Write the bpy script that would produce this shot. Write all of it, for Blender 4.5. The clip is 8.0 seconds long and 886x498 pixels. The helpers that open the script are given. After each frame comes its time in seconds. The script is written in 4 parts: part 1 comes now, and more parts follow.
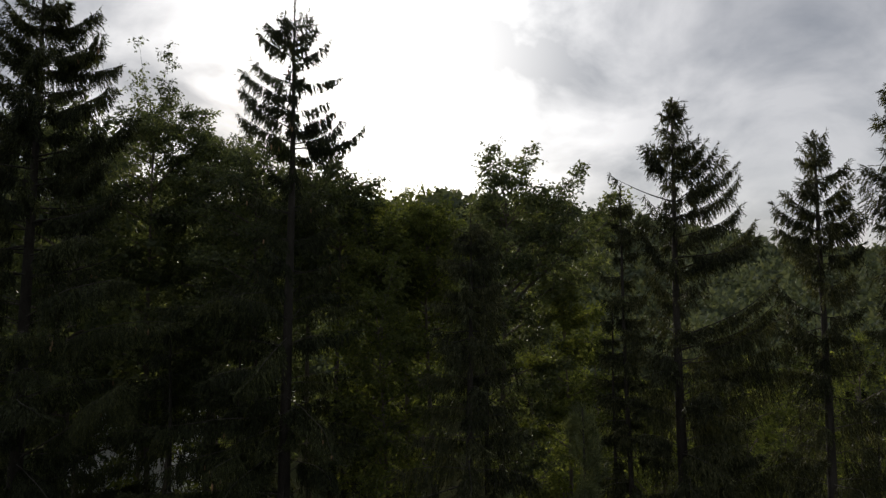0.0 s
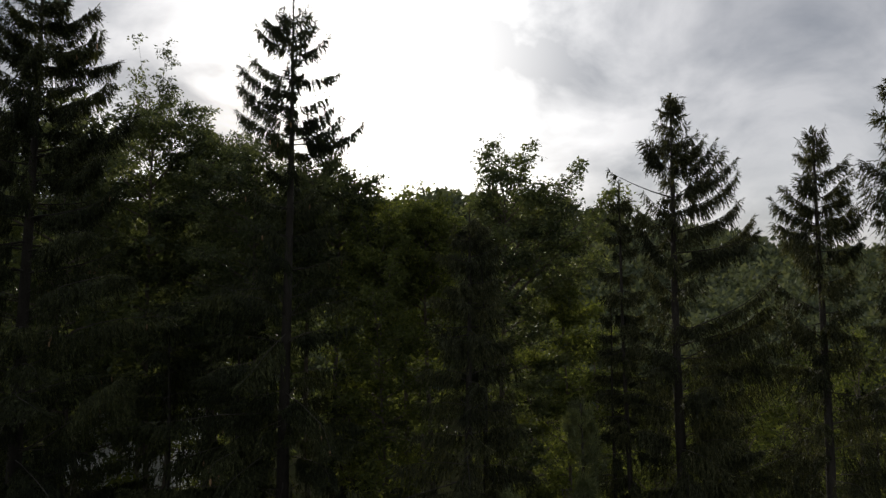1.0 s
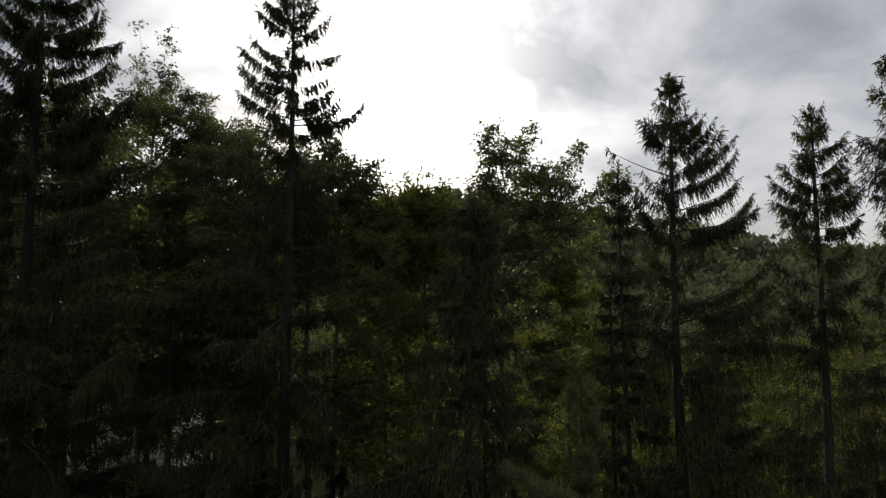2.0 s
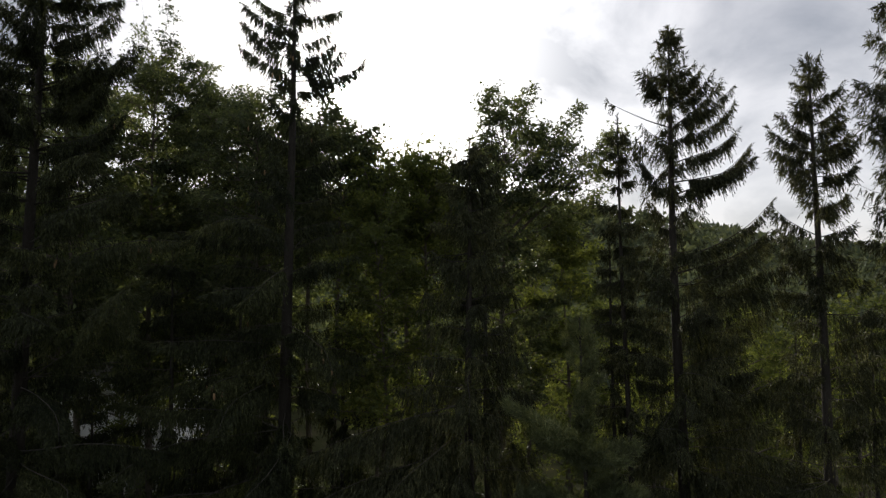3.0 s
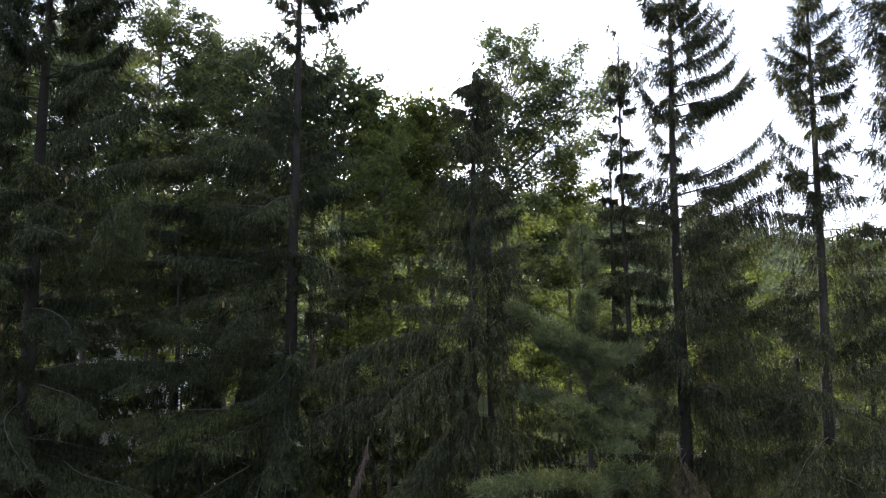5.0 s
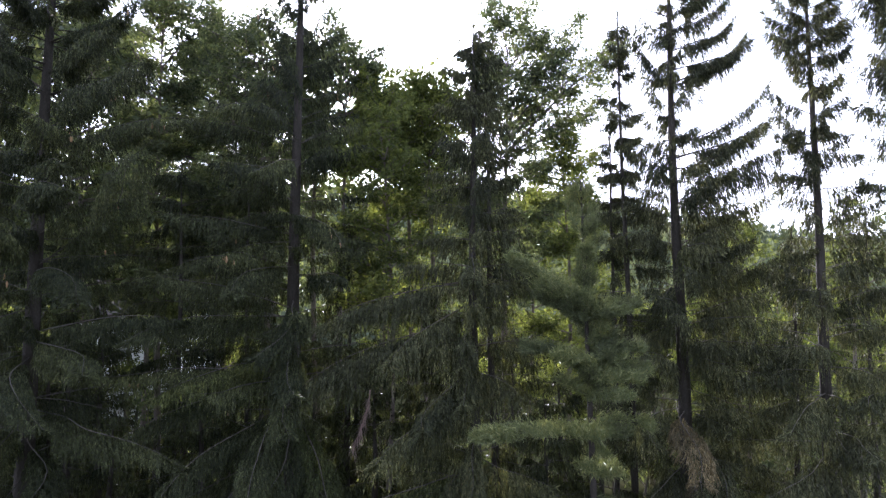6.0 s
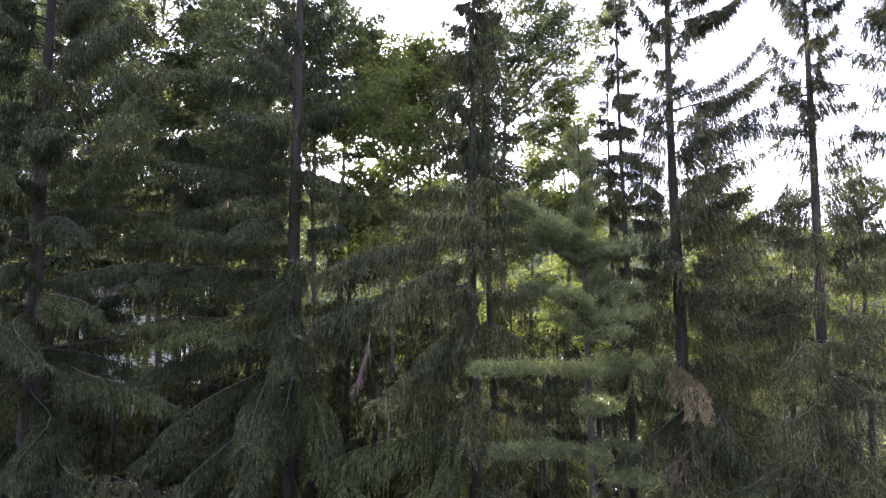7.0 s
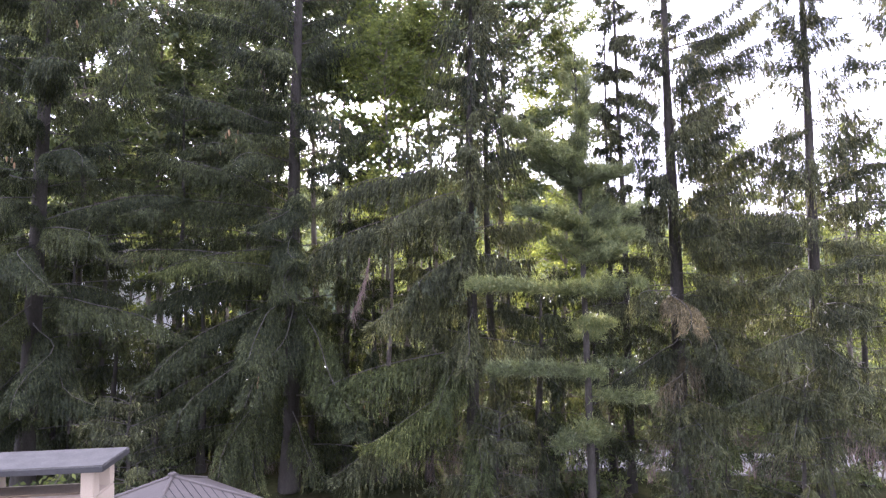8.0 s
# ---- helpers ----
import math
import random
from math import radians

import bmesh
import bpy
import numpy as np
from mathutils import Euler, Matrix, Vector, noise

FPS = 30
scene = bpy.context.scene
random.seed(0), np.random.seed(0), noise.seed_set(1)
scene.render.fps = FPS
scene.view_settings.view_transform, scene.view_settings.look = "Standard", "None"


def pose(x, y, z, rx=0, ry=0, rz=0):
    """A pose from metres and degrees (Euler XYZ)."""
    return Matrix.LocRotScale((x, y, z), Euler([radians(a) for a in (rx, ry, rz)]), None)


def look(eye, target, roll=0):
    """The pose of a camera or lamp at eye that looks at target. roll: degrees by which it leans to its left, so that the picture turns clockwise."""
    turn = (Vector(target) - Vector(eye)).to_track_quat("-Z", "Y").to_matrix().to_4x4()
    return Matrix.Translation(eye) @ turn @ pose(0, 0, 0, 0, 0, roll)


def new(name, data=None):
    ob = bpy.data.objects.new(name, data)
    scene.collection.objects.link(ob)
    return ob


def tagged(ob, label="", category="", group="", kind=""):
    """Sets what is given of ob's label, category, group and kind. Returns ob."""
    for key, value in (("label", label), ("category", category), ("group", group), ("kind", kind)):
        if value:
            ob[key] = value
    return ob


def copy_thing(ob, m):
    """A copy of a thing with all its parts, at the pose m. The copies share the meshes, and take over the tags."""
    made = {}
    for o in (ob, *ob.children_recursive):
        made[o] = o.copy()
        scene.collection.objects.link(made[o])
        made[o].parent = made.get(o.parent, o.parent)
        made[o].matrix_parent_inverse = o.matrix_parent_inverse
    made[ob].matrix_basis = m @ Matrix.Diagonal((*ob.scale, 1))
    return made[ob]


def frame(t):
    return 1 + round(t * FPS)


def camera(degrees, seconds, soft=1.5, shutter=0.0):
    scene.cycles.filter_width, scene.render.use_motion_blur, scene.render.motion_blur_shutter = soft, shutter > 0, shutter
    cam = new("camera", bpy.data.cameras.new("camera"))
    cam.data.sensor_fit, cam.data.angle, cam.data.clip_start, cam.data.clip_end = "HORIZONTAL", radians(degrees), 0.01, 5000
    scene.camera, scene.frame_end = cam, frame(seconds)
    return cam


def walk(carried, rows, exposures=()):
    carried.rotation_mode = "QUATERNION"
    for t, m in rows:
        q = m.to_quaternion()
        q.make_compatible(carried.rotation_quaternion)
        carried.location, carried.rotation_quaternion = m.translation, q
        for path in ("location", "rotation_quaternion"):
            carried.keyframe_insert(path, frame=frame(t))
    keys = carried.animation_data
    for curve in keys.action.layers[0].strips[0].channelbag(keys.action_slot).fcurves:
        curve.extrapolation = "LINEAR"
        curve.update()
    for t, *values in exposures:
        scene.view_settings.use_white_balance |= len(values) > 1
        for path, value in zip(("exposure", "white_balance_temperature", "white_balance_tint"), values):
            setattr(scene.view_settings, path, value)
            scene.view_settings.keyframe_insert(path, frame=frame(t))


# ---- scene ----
cam = camera(72.7, 8.0, soft=1.35)
METRES, EYE, TILT, LEAN, TURN = 8.0, 13.9, 3.0, 0.7, 0.0
ROWS = [
    (0, 0.0000, 0.0000, 0.0000, 0.0, 0.0, 0.0),
    (0.5, 0.0032, 0.0010, -0.0079, 0.0, 0.0, 0.0),
    (1, 0.0042, 0.0003, -0.0137, 0.0, 0.0, 0.0),
    (1.5, 0.0044, -0.0019, -0.0311, 0.0, 0.0, 0.0),
    (3, 0.0029, -0.0228, -0.2442, 0.0, 0.0, 0.0),
    (3.5, 0.0008, -0.0293, -0.3164, 0.0, 0.0, 0.0),
    (4, -0.0041, -0.0378, -0.3704, 0.0, 0.0, 0.0),
    (4.5, -0.0079, -0.0475, -0.4325, 0.0, 0.0, 0.0),
    (6, -0.0127, -0.0754, -0.6266, 0.0, 0.0, 0.0),
    (6.5, -0.0133, -0.0846, -0.6915, 0.0, 0.0, 0.0),
    (7, -0.0100, -0.0942, -0.7860, 0.0, 0.0, 0.0),
    (7.5, -0.0067, -0.1076, -0.8931, 0.0, 0.0, 0.0),
    (8, -0.0045, -0.1192, -1.0000, 0.0, 0.0, 0.0),
]
walk(cam, [(t, pose(0, 0, EYE, TILT, LEAN, TURN) @ pose(METRES * x, METRES * y, METRES * z, 90 + pitch, roll, yaw)) for t, x, y, z, yaw, pitch, roll in ROWS],
     exposures=[(0.0, -0.1, 6250, 11), (1.6, -0.1, 6250, 11), (3.0, 0.3, 6200, 12), (3.6, 0.5, 6100, 13), (4.5, 1.4, 5560, 14),
                (6.0, 2.5, 5380, 22), (7.0, 3.05, 5430, 28), (8.0, 3.65, 5520, 33)])

# ---- world and sun: low sun behind thin broken cloud, shining towards the camera ----
SUN_ELEVATION, SUN_AZIMUTH = radians(16.8), radians(-9.1)
SUN_WAY = Vector((math.sin(SUN_AZIMUTH) * math.cos(SUN_ELEVATION), math.cos(SUN_AZIMUTH) * math.cos(SUN_ELEVATION), math.sin(SUN_ELEVATION)))


def build_world():
    world = bpy.data.worlds.new("evening_sky")
    scene.world = world
    world.use_nodes = True
    nt = world.node_tree
    n, l = nt.nodes, nt.links
    n.clear()
    out = n.new("ShaderNodeOutputWorld")
    back = n.new("ShaderNodeBackground")
    l.new(back.outputs[0], out.inputs[0])
    sky = n.new("ShaderNodeTexSky")
    sky.sky_type = "NISHITA"
    sky.sun_disc = False
    sky.sun_elevation = SUN_ELEVATION
    sky.sun_rotation = SUN_AZIMUTH
    coord = n.new("ShaderNodeTexCoord")

    def math_node(op, a, b=None, clamp=False):
        m = n.new("ShaderNodeMath")
        m.operation, m.use_clamp = op, clamp
        for i, v in enumerate((a, b)):
            if v is None:
                continue
            if isinstance(v, (int, float)):
                m.inputs[i].default_value = v
            else:
                l.new(v, m.inputs[i])
        return m.outputs[0]

    # cloud deck: a level sheet overhead, seen flatter towards the horizon
    split = n.new("ShaderNodeSeparateXYZ")
    l.new(coord.outputs["Generated"], split.inputs[0])
    height = math_node("ADD", math_node("MAXIMUM", split.outputs[2], 0.0), 0.62)
    sheet = n.new("ShaderNodeCombineXYZ")
    l.new(math_node("DIVIDE", split.outputs[0], height), sheet.inputs[0])
    l.new(math_node("DIVIDE", split.outputs[1], height), sheet.inputs[1])
    mapping = n.new("ShaderNodeMapping")
    mapping.inputs["Location"].default_value = (3.1, 1.9, 0.2)
    l.new(sheet.outputs[0], mapping.inputs[0])
    big = n.new("ShaderNodeTexNoise")
    big.inputs["Scale"].default_value, big.inputs["Detail"].default_value, big.inputs["Roughness"].default_value = 3.4, 9.0, 0.52
    big.inputs["Distortion"].default_value = 0.35
    l.new(mapping.outputs[0], big.inputs["Vector"])
    ramp = n.new("ShaderNodeValToRGB")
    ramp.color_ramp.elements[0].position, ramp.color_ramp.elements[1].position = 0.38, 0.62
    l.new(big.outputs[0], ramp.inputs[0])
    cloud = n.new("ShaderNodeMix")
    cloud.data_type = "RGBA"
    cloud.inputs[6].default_value = (0.25, 0.268, 0.305, 1)
    cloud.inputs[7].default_value = (0.86, 0.835, 0.82, 1)
    l.new(ramp.outputs[0], cloud.inputs[0])
    scaled = n.new("ShaderNodeMix")
    scaled.data_type, scaled.blend_type = "RGBA", "MULTIPLY"
    scaled.inputs[0].default_value = 1.0
    scaled.inputs[7].default_value = (0.08, 0.08, 0.08, 1)
    l.new(sky.outputs[0], scaled.inputs[6])
    cover = n.new("ShaderNodeMix")
    cover.data_type = "RGBA"
    cover.inputs[0].default_value = 0.8
    l.new(scaled.outputs[2], cover.inputs[6])
    l.new(cloud.outputs[2], cover.inputs[7])

    # light of the sun spread by the thin cloud in front of it
    dot = n.new("ShaderNodeVectorMath")
    dot.operation = "DOT_PRODUCT"
    norm = n.new("ShaderNodeVectorMath")
    norm.operation = "NORMALIZE"
    l.new(coord.outputs["Generated"], norm.inputs[0])
    l.new(norm.outputs[0], dot.inputs[0])
    dot.inputs[1].default_value = SUN_WAY
    d = math_node("MAXIMUM", dot.outputs["Value"], 0.0)
    wide = math_node("MULTIPLY", math_node("POWER", d, 16.0), 0.9)
    near = math_node("MULTIPLY", math_node("POWER", d, 120.0), 3.2)
    core = math_node("MULTIPLY", math_node("POWER", d, 9000.0), 60.0)
    # the brightest stretch of cloud lies above the sun and to its right
    dot2 = n.new("ShaderNodeVectorMath")
    dot2.operation = "DOT_PRODUCT"
    l.new(norm.outputs[0], dot2.inputs[0])
    dot2.inputs[1].default_value = Vector((math.sin(radians(3)) * math.cos(radians(23)), math.cos(radians(3)) * math.cos(radians(23)), math.sin(radians(23))))
    bank = math_node("MULTIPLY", math_node("POWER", math_node("MAXIMUM", dot2.outputs["Value"], 0.0), 70.0), 1.3)
    wide = math_node("ADD", wide, bank)
    veil = math_node("ADD", math_node("MULTIPLY", ramp.outputs[0], 0.9), 0.5)
    glow = math_node("ADD", math_node("MULTIPLY", math_node("ADD", wide, near), veil), core)
    tint = n.new("ShaderNodeMix")
    tint.data_type, tint.blend_type = "RGBA", "MULTIPLY"
    tint.inputs[0].default_value = 1.0
    tint.inputs[6].default_value = (1.0, 0.96, 0.88, 1)
    l.new(glow, tint.inputs[7])
    total = n.new("ShaderNodeMix")
    total.data_type, total.blend_type = "RGBA", "ADD"
    total.inputs[0].default_value = 1.0
    l.new(cover.outputs[2], total.inputs[6])
    l.new(tint.outputs[2], total.inputs[7])
    l.new(total.outputs[2], back.inputs[0])
    back.inputs[1].default_value = 0.85


build_world()
sun_data = bpy.data.lights.new("sun", "SUN")
sun_data.energy, sun_data.angle, sun_data.color = 2.4, radians(0.6), (1.0, 0.90, 0.74)
sun = new("sun", sun_data)
sun.matrix_world = look(SUN_WAY * 60, (0, 0, 0))

# ---- materials ----


def material(name):
    m = bpy.data.materials.new(name)
    m.use_nodes = True
    nt = m.node_tree
    nt.nodes.clear()
    return m, nt.nodes, nt.links


def noise_node(n, l, scale, detail=4.0, rough=0.6, vector=None, source="Object"):
    t = n.new("ShaderNodeTexNoise")
    t.inputs["Scale"].default_value, t.inputs["Detail"].default_value, t.inputs["Roughness"].default_value = scale, detail, rough
    if vector is None:
        c = n.new("ShaderNodeTexCoord")
        vector = c.outputs[source]
    l.new(vector, t.inputs["Vector"])
    return t.outputs[0]


def ramp_node(n, l, value, stops):
    r = n.new("ShaderNodeValToRGB")
    els = r.color_ramp.elements
    while len(els) < len(stops):
        els.new(0.5)
    for e, (p, c) in zip(els, stops):
        e.position, e.color = p, (*c, 1)
    l.new(value, r.inputs[0])
    return r.outputs[0]


def leaf_material(name, dark, mid, light, through_part, patch=0.8, rough=0.55, spec=0.25):
    """Leaves and needles: matt surface, part of the light passing through."""
    m, n, l = material(name)
    out = n.new("ShaderNodeOutputMaterial")
    geo = n.new("ShaderNodeNewGeometry")
    per_leaf = ramp_node(n, l, geo.outputs["Random Per Island"], [(0.0, dark), (0.6, mid), (0.9, light), (1.0, tuple(c * 1.3 for c in light))])
    patches = ramp_node(n, l, noise_node(n, l, patch, 3.0), [(0.3, (0.6, 0.62, 0.6)), (0.7, (1.25, 1.2, 1.1))])
    info = n.new("ShaderNodeObjectInfo")
    per_bough = ramp_node(n, l, info.outputs["Random"], [(0.0, (0.68, 0.70, 0.72)), (0.5, (1.0, 1.0, 0.98)), (1.0, (1.38, 1.34, 1.15))])
    tone = n.new("ShaderNodeMix")
    tone.data_type, tone.blend_type = "RGBA", "MULTIPLY"
    tone.inputs[0].default_value = 1.0
    l.new(per_leaf, tone.inputs[6])
    l.new(per_bough, tone.inputs[7])
    mix = n.new("ShaderNodeMix")
    mix.data_type, mix.blend_type = "RGBA", "MULTIPLY"
    mix.inputs[0].default_value = 1.0
    l.new(tone.outputs[2], mix.inputs[6])
    l.new(patches, mix.inputs[7])
    surf = n.new("ShaderNodeBsdfPrincipled")
    surf.inputs["Roughness"].default_value = rough
    surf.inputs["Specular IOR Level"].default_value = spec
    l.new(mix.outputs[2], surf.inputs["Base Color"])
    trans = n.new("ShaderNodeBsdfTranslucent")
    yellow = n.new("ShaderNodeMix")
    yellow.data_type, yellow.blend_type = "RGBA", "MULTIPLY"
    yellow.inputs[0].default_value = 1.0
    yellow.inputs[7].default_value = (1.55, 1.46, 0.72, 1)
    l.new(mix.outputs[2], yellow.inputs[6])
    l.new(yellow.outputs[2], trans.inputs[0])
    both = n.new("ShaderNodeMixShader")
    both.inputs[0].default_value = through_part
    l.new(surf.outputs[0], both.inputs[1])
    l.new(trans.outputs[0], both.inputs[2])
    l.new(both.outputs[0], out.inputs[0])
    return m


def rough_material(name, stops, scale, fine, bump=0.4, rough=0.85, stretch=(1, 1, 1), spec=0.3, bump_size=0.03, metal=0.0):
    """Bark, soil, plaster, stone: two scales of noise in colour and relief."""
    m, n, l = material(name)
    out = n.new("ShaderNodeOutputMaterial")
    coord = n.new("ShaderNodeTexCoord")
    mp = n.new("ShaderNodeMapping")
    mp.inputs["Scale"].default_value = stretch
    l.new(coord.outputs["Object"], mp.inputs[0])
    a = noise_node(n, l, scale, 5.0, 0.6, mp.outputs[0])
    b = noise_node(n, l, fine, 4.0, 0.7, mp.outputs[0])
    add = n.new("ShaderNodeMath")
    add.operation = "ADD"
    half = n.new("ShaderNodeMath")
    half.operation, half.inputs[1].default_value = "MULTIPLY", 0.5
    l.new(a, add.inputs[0])
    l.new(b, add.inputs[1])
    l.new(add.outputs[0], half.inputs[0])
    colour = ramp_node(n, l, half.outputs[0], stops)
    surf = n.new("ShaderNodeBsdfPrincipled")
    surf.inputs["Roughness"].default_value = rough
    surf.inputs["Specular IOR Level"].default_value = spec
    surf.inputs["Metallic"].default_value = metal
    l.new(colour, surf.inputs["Base Color"])
    bp = n.new("ShaderNodeBump")
    bp.inputs["Strength"].default_value, bp.inputs["Distance"].default_value = bump, bump_size
    l.new(half.outputs[0], bp.inputs["Height"])
    l.new(bp.outputs[0], surf.inputs["Normal"])
    l.new(surf.outputs[0], out.inputs[0])
    return m


NEEDLE = leaf_material("spruce_needles", (0.020, 0.0245, 0.013), (0.040, 0.0485, 0.0255), (0.078, 0.090, 0.044), 0.25, spec=0.12)
NEEDLE_GREY = leaf_material("weeping_needles", (0.028, 0.032, 0.019), (0.056, 0.063, 0.036), (0.100, 0.108, 0.060), 0.28, spec=0.12)
NEEDLE_BROWN = leaf_material("dying_needles", (0.046, 0.041, 0.025), (0.078, 0.067, 0.041), (0.125, 0.105, 0.070), 0.25)
NEEDLE_FRESH = leaf_material("fresh_spruce_needles", (0.031, 0.039, 0.017), (0.058, 0.071, 0.030), (0.104, 0.122, 0.050), 0.28, spec=0.12)
PINE = leaf_material("pine_needles", (0.076, 0.094, 0.050), (0.118, 0.140, 0.074), (0.165, 0.188, 0.098), 0.35, 1.5)
LEAF = leaf_material("broad_leaves", (0.058, 0.078, 0.046), (0.096, 0.122, 0.072), (0.146, 0.172, 0.098), 0.5, 0.6, 0.5)
LEAF_LIGHT = leaf_material("light_broad_leaves", (0.070, 0.092, 0.036), (0.108, 0.134, 0.052), (0.160, 0.186, 0.070), 0.52, 0.4, 0.75, 0.1)
DEAD = rough_material("dry_brush", [(0.3, (0.075, 0.054, 0.042)), (0.7, (0.17, 0.125, 0.102))], 6, 60)
CONE = rough_material("spruce_cones", [(0.3, (0.16, 0.10, 0.05)), (0.7, (0.30, 0.20, 0.10))], 20, 120)
BARK = rough_material("spruce_bark", [(0.25, (0.020, 0.017, 0.014)), (0.5, (0.042, 0.037, 0.030)), (0.75, (0.080, 0.071, 0.058))], 5, 38, 0.9, 0.9, (1, 1, 0.35), 0.2, 0.03)
BARK_PALE = rough_material("limb_bark", [(0.25, (0.035, 0.030, 0.025)), (0.6, (0.085, 0.075, 0.064)), (0.8, (0.20, 0.185, 0.165))], 4, 50, 0.6, 0.85)
BARK_LEAFY = rough_material("broadleaf_bark", [(0.25, (0.06, 0.05, 0.04)), (0.7, (0.17, 0.145, 0.12))], 5, 40, 0.7, 0.9, (1, 1, 0.4), 0.2, 0.02)
SOIL = rough_material("forest_floor", [(0.3, (0.022, 0.019, 0.012)), (0.5, (0.036, 0.040, 0.018)), (0.7, (0.070, 0.055, 0.034))], 0.35, 9, 0.6, 1.0, spec=0.0)
PAVING = rough_material("driveway_asphalt", [(0.3, (0.12, 0.115, 0.11)), (0.7, (0.20, 0.19, 0.18))], 0.8, 60, 0.3, 0.9)
# hillside foliage: distance haze is mixed into the leaf colour, greyer and bluer
FAR = leaf_material("hazed_far_canopy", (0.070, 0.092, 0.072), (0.098, 0.120, 0.088), (0.125, 0.145, 0.095), 0.3, 0.02, 0.95)

# ---- mesh helpers ----
rng = np.random.default_rng(7)


def mesh_from(name, verts, quads):
    me = bpy.data.meshes.new(name)
    verts = np.asarray(verts, dtype=np.float32)
    quads = np.asarray(quads, dtype=np.int32)
    k = quads.shape[1]
    me.vertices.add(len(verts))
    me.vertices.foreach_set("co", verts.ravel())
    me.loops.add(quads.size)
    me.loops.foreach_set("vertex_index", quads.ravel())
    me.polygons.add(len(quads))
    me.polygons.foreach_set("loop_start", np.arange(0, quads.size, k, dtype=np.int32))
    me.update(calc_edges=True)
    return me


def put(name, me, mat, parent=None, label=""):
    ob = new(name, me)
    if len(me.materials) == 0:
        me.materials.append(mat)
    if parent is not None:
        ob.parent = parent
    if label:
        ob["label"] = label
    return ob


def part(name, bm, mat, parent, label=""):
    me = bpy.data.meshes.new(name)
    bm.to_mesh(me)
    bm.free()
    return put(name, me, mat, parent, label)


def unit(v):
    return v / np.maximum(np.linalg.norm(v, axis=-1, keepdims=True), 1e-9)


def tube(points, radii, sides=6):
    """Verts and quads of a round, tapered tube along points."""
    points = np.asarray(points, float)
    n = len(points)
    tangent = unit(np.gradient(points, axis=0))
    ref = np.where(np.abs(tangent[:, 2:3]) > 0.9, np.array([[1.0, 0, 0]]), np.array([[0, 0, 1.0]]))
    a = unit(np.cross(tangent, ref))
    b = np.cross(tangent, a)
    ang = np.arange(sides) * 2 * math.pi / sides
    ring = np.cos(ang)[None, :, None] * a[:, None] + np.sin(ang)[None, :, None] * b[:, None]
    verts = points[:, None] + ring * np.asarray(radii)[:, None, None]
    i = np.arange(n - 1)[:, None] * sides
    j = np.arange(sides)[None]
    k = (j + 1) % sides
    quads = np.stack([i + j, i + k, i + sides + k, i + sides + j], -1).reshape(-1, 4)
    return verts.reshape(-1, 3), quads


def joined(pieces):
    verts, quads, off = [], [], 0
    for v, q in pieces:
        verts.append(v)
        quads.append(q + off)
        off += len(v)
    return np.concatenate(verts), np.concatenate(quads)


def blades(base, way, length, width, fold=0.0):
    """One small lozenge for each row: needle tufts and leaves."""
    way = unit(way)
    r = unit(rng.normal(size=way.shape))
    side = unit(np.cross(way, r))
    up = np.cross(side, way)
    length, width = np.asarray(length)[:, None], np.asarray(width)[:, None]
    mid = base + way * length * 0.45
    verts = np.stack([base, mid + side * width / 2 + up * width * fold, base + way * length, mid - side * width / 2 + up * width * fold], 1)
    quads = np.arange(len(base) * 4).reshape(-1, 4)
    return verts.reshape(-1, 3), quads


def slivers(base, way, length, width):
    """One slim pointed sliver for each row: a needled twig end."""
    way = unit(way)
    side = unit(np.cross(way, unit(rng.normal(size=way.shape)))) * np.asarray(width)[:, None] / 2
    verts = np.stack([base - side, base + side, base + way * np.asarray(length)[:, None]], 1)
    return verts.reshape(-1, 3), np.arange(len(base) * 3).reshape(-1, 3)


def bent(p0, azimuth, length, rise, droop, tip, n, wobble=0.03):
    """A limb that leaves the stem at slope rise, sinks by droop and lifts its tip."""
    s = np.linspace(0, 1, n)
    az = azimuth + np.cumsum(rng.normal(0, wobble, n)) * 0.5
    r = length * s
    z = length * (rise * s - droop * s ** 2 + tip * s ** 4) + np.cumsum(rng.normal(0, wobble * length * 0.06, n))
    return np.stack([p0[0] + np.sin(az) * r, p0[1] + np.cos(az) * r, p0[2] + z], -1), s


def along(points, s, at):
    return np.stack([np.interp(at, s, points[:, i]) for i in range(3)], -1)


# ---- spruces ----


def eased(values):
    """Values along a limb with their kinks taken out; the first stays."""
    for _ in range(2):
        mid = (values[:-2] + 2 * values[1:-1] + values[2:]) / 4
        values = np.concatenate([values[:1], mid, values[-1:]])
    return values


def limb_line(p0, azimuth, length, lift, sag, n=11, wobble=0.06):
    """A bough: from p0 outwards by length, its tip lift metres higher, hanging below the straight line by sag (above it: minus)."""
    s = np.linspace(0, 1, n)
    az = azimuth + eased(np.cumsum(rng.normal(0, wobble, n)))
    z = lift * s - sag * (s * (1 - s) * 4) * (0.4 + 0.8 * s) + eased(np.cumsum(rng.normal(0, wobble * length * 0.08, n)))
    z += np.clip(s - 0.7, 0, 1) ** 2 * length * rng.uniform(-0.6, 0.9)
    return np.stack([p0[0] + np.sin(az) * length * s, p0[1] + np.cos(az) * length * s, p0[2] + z], -1), s


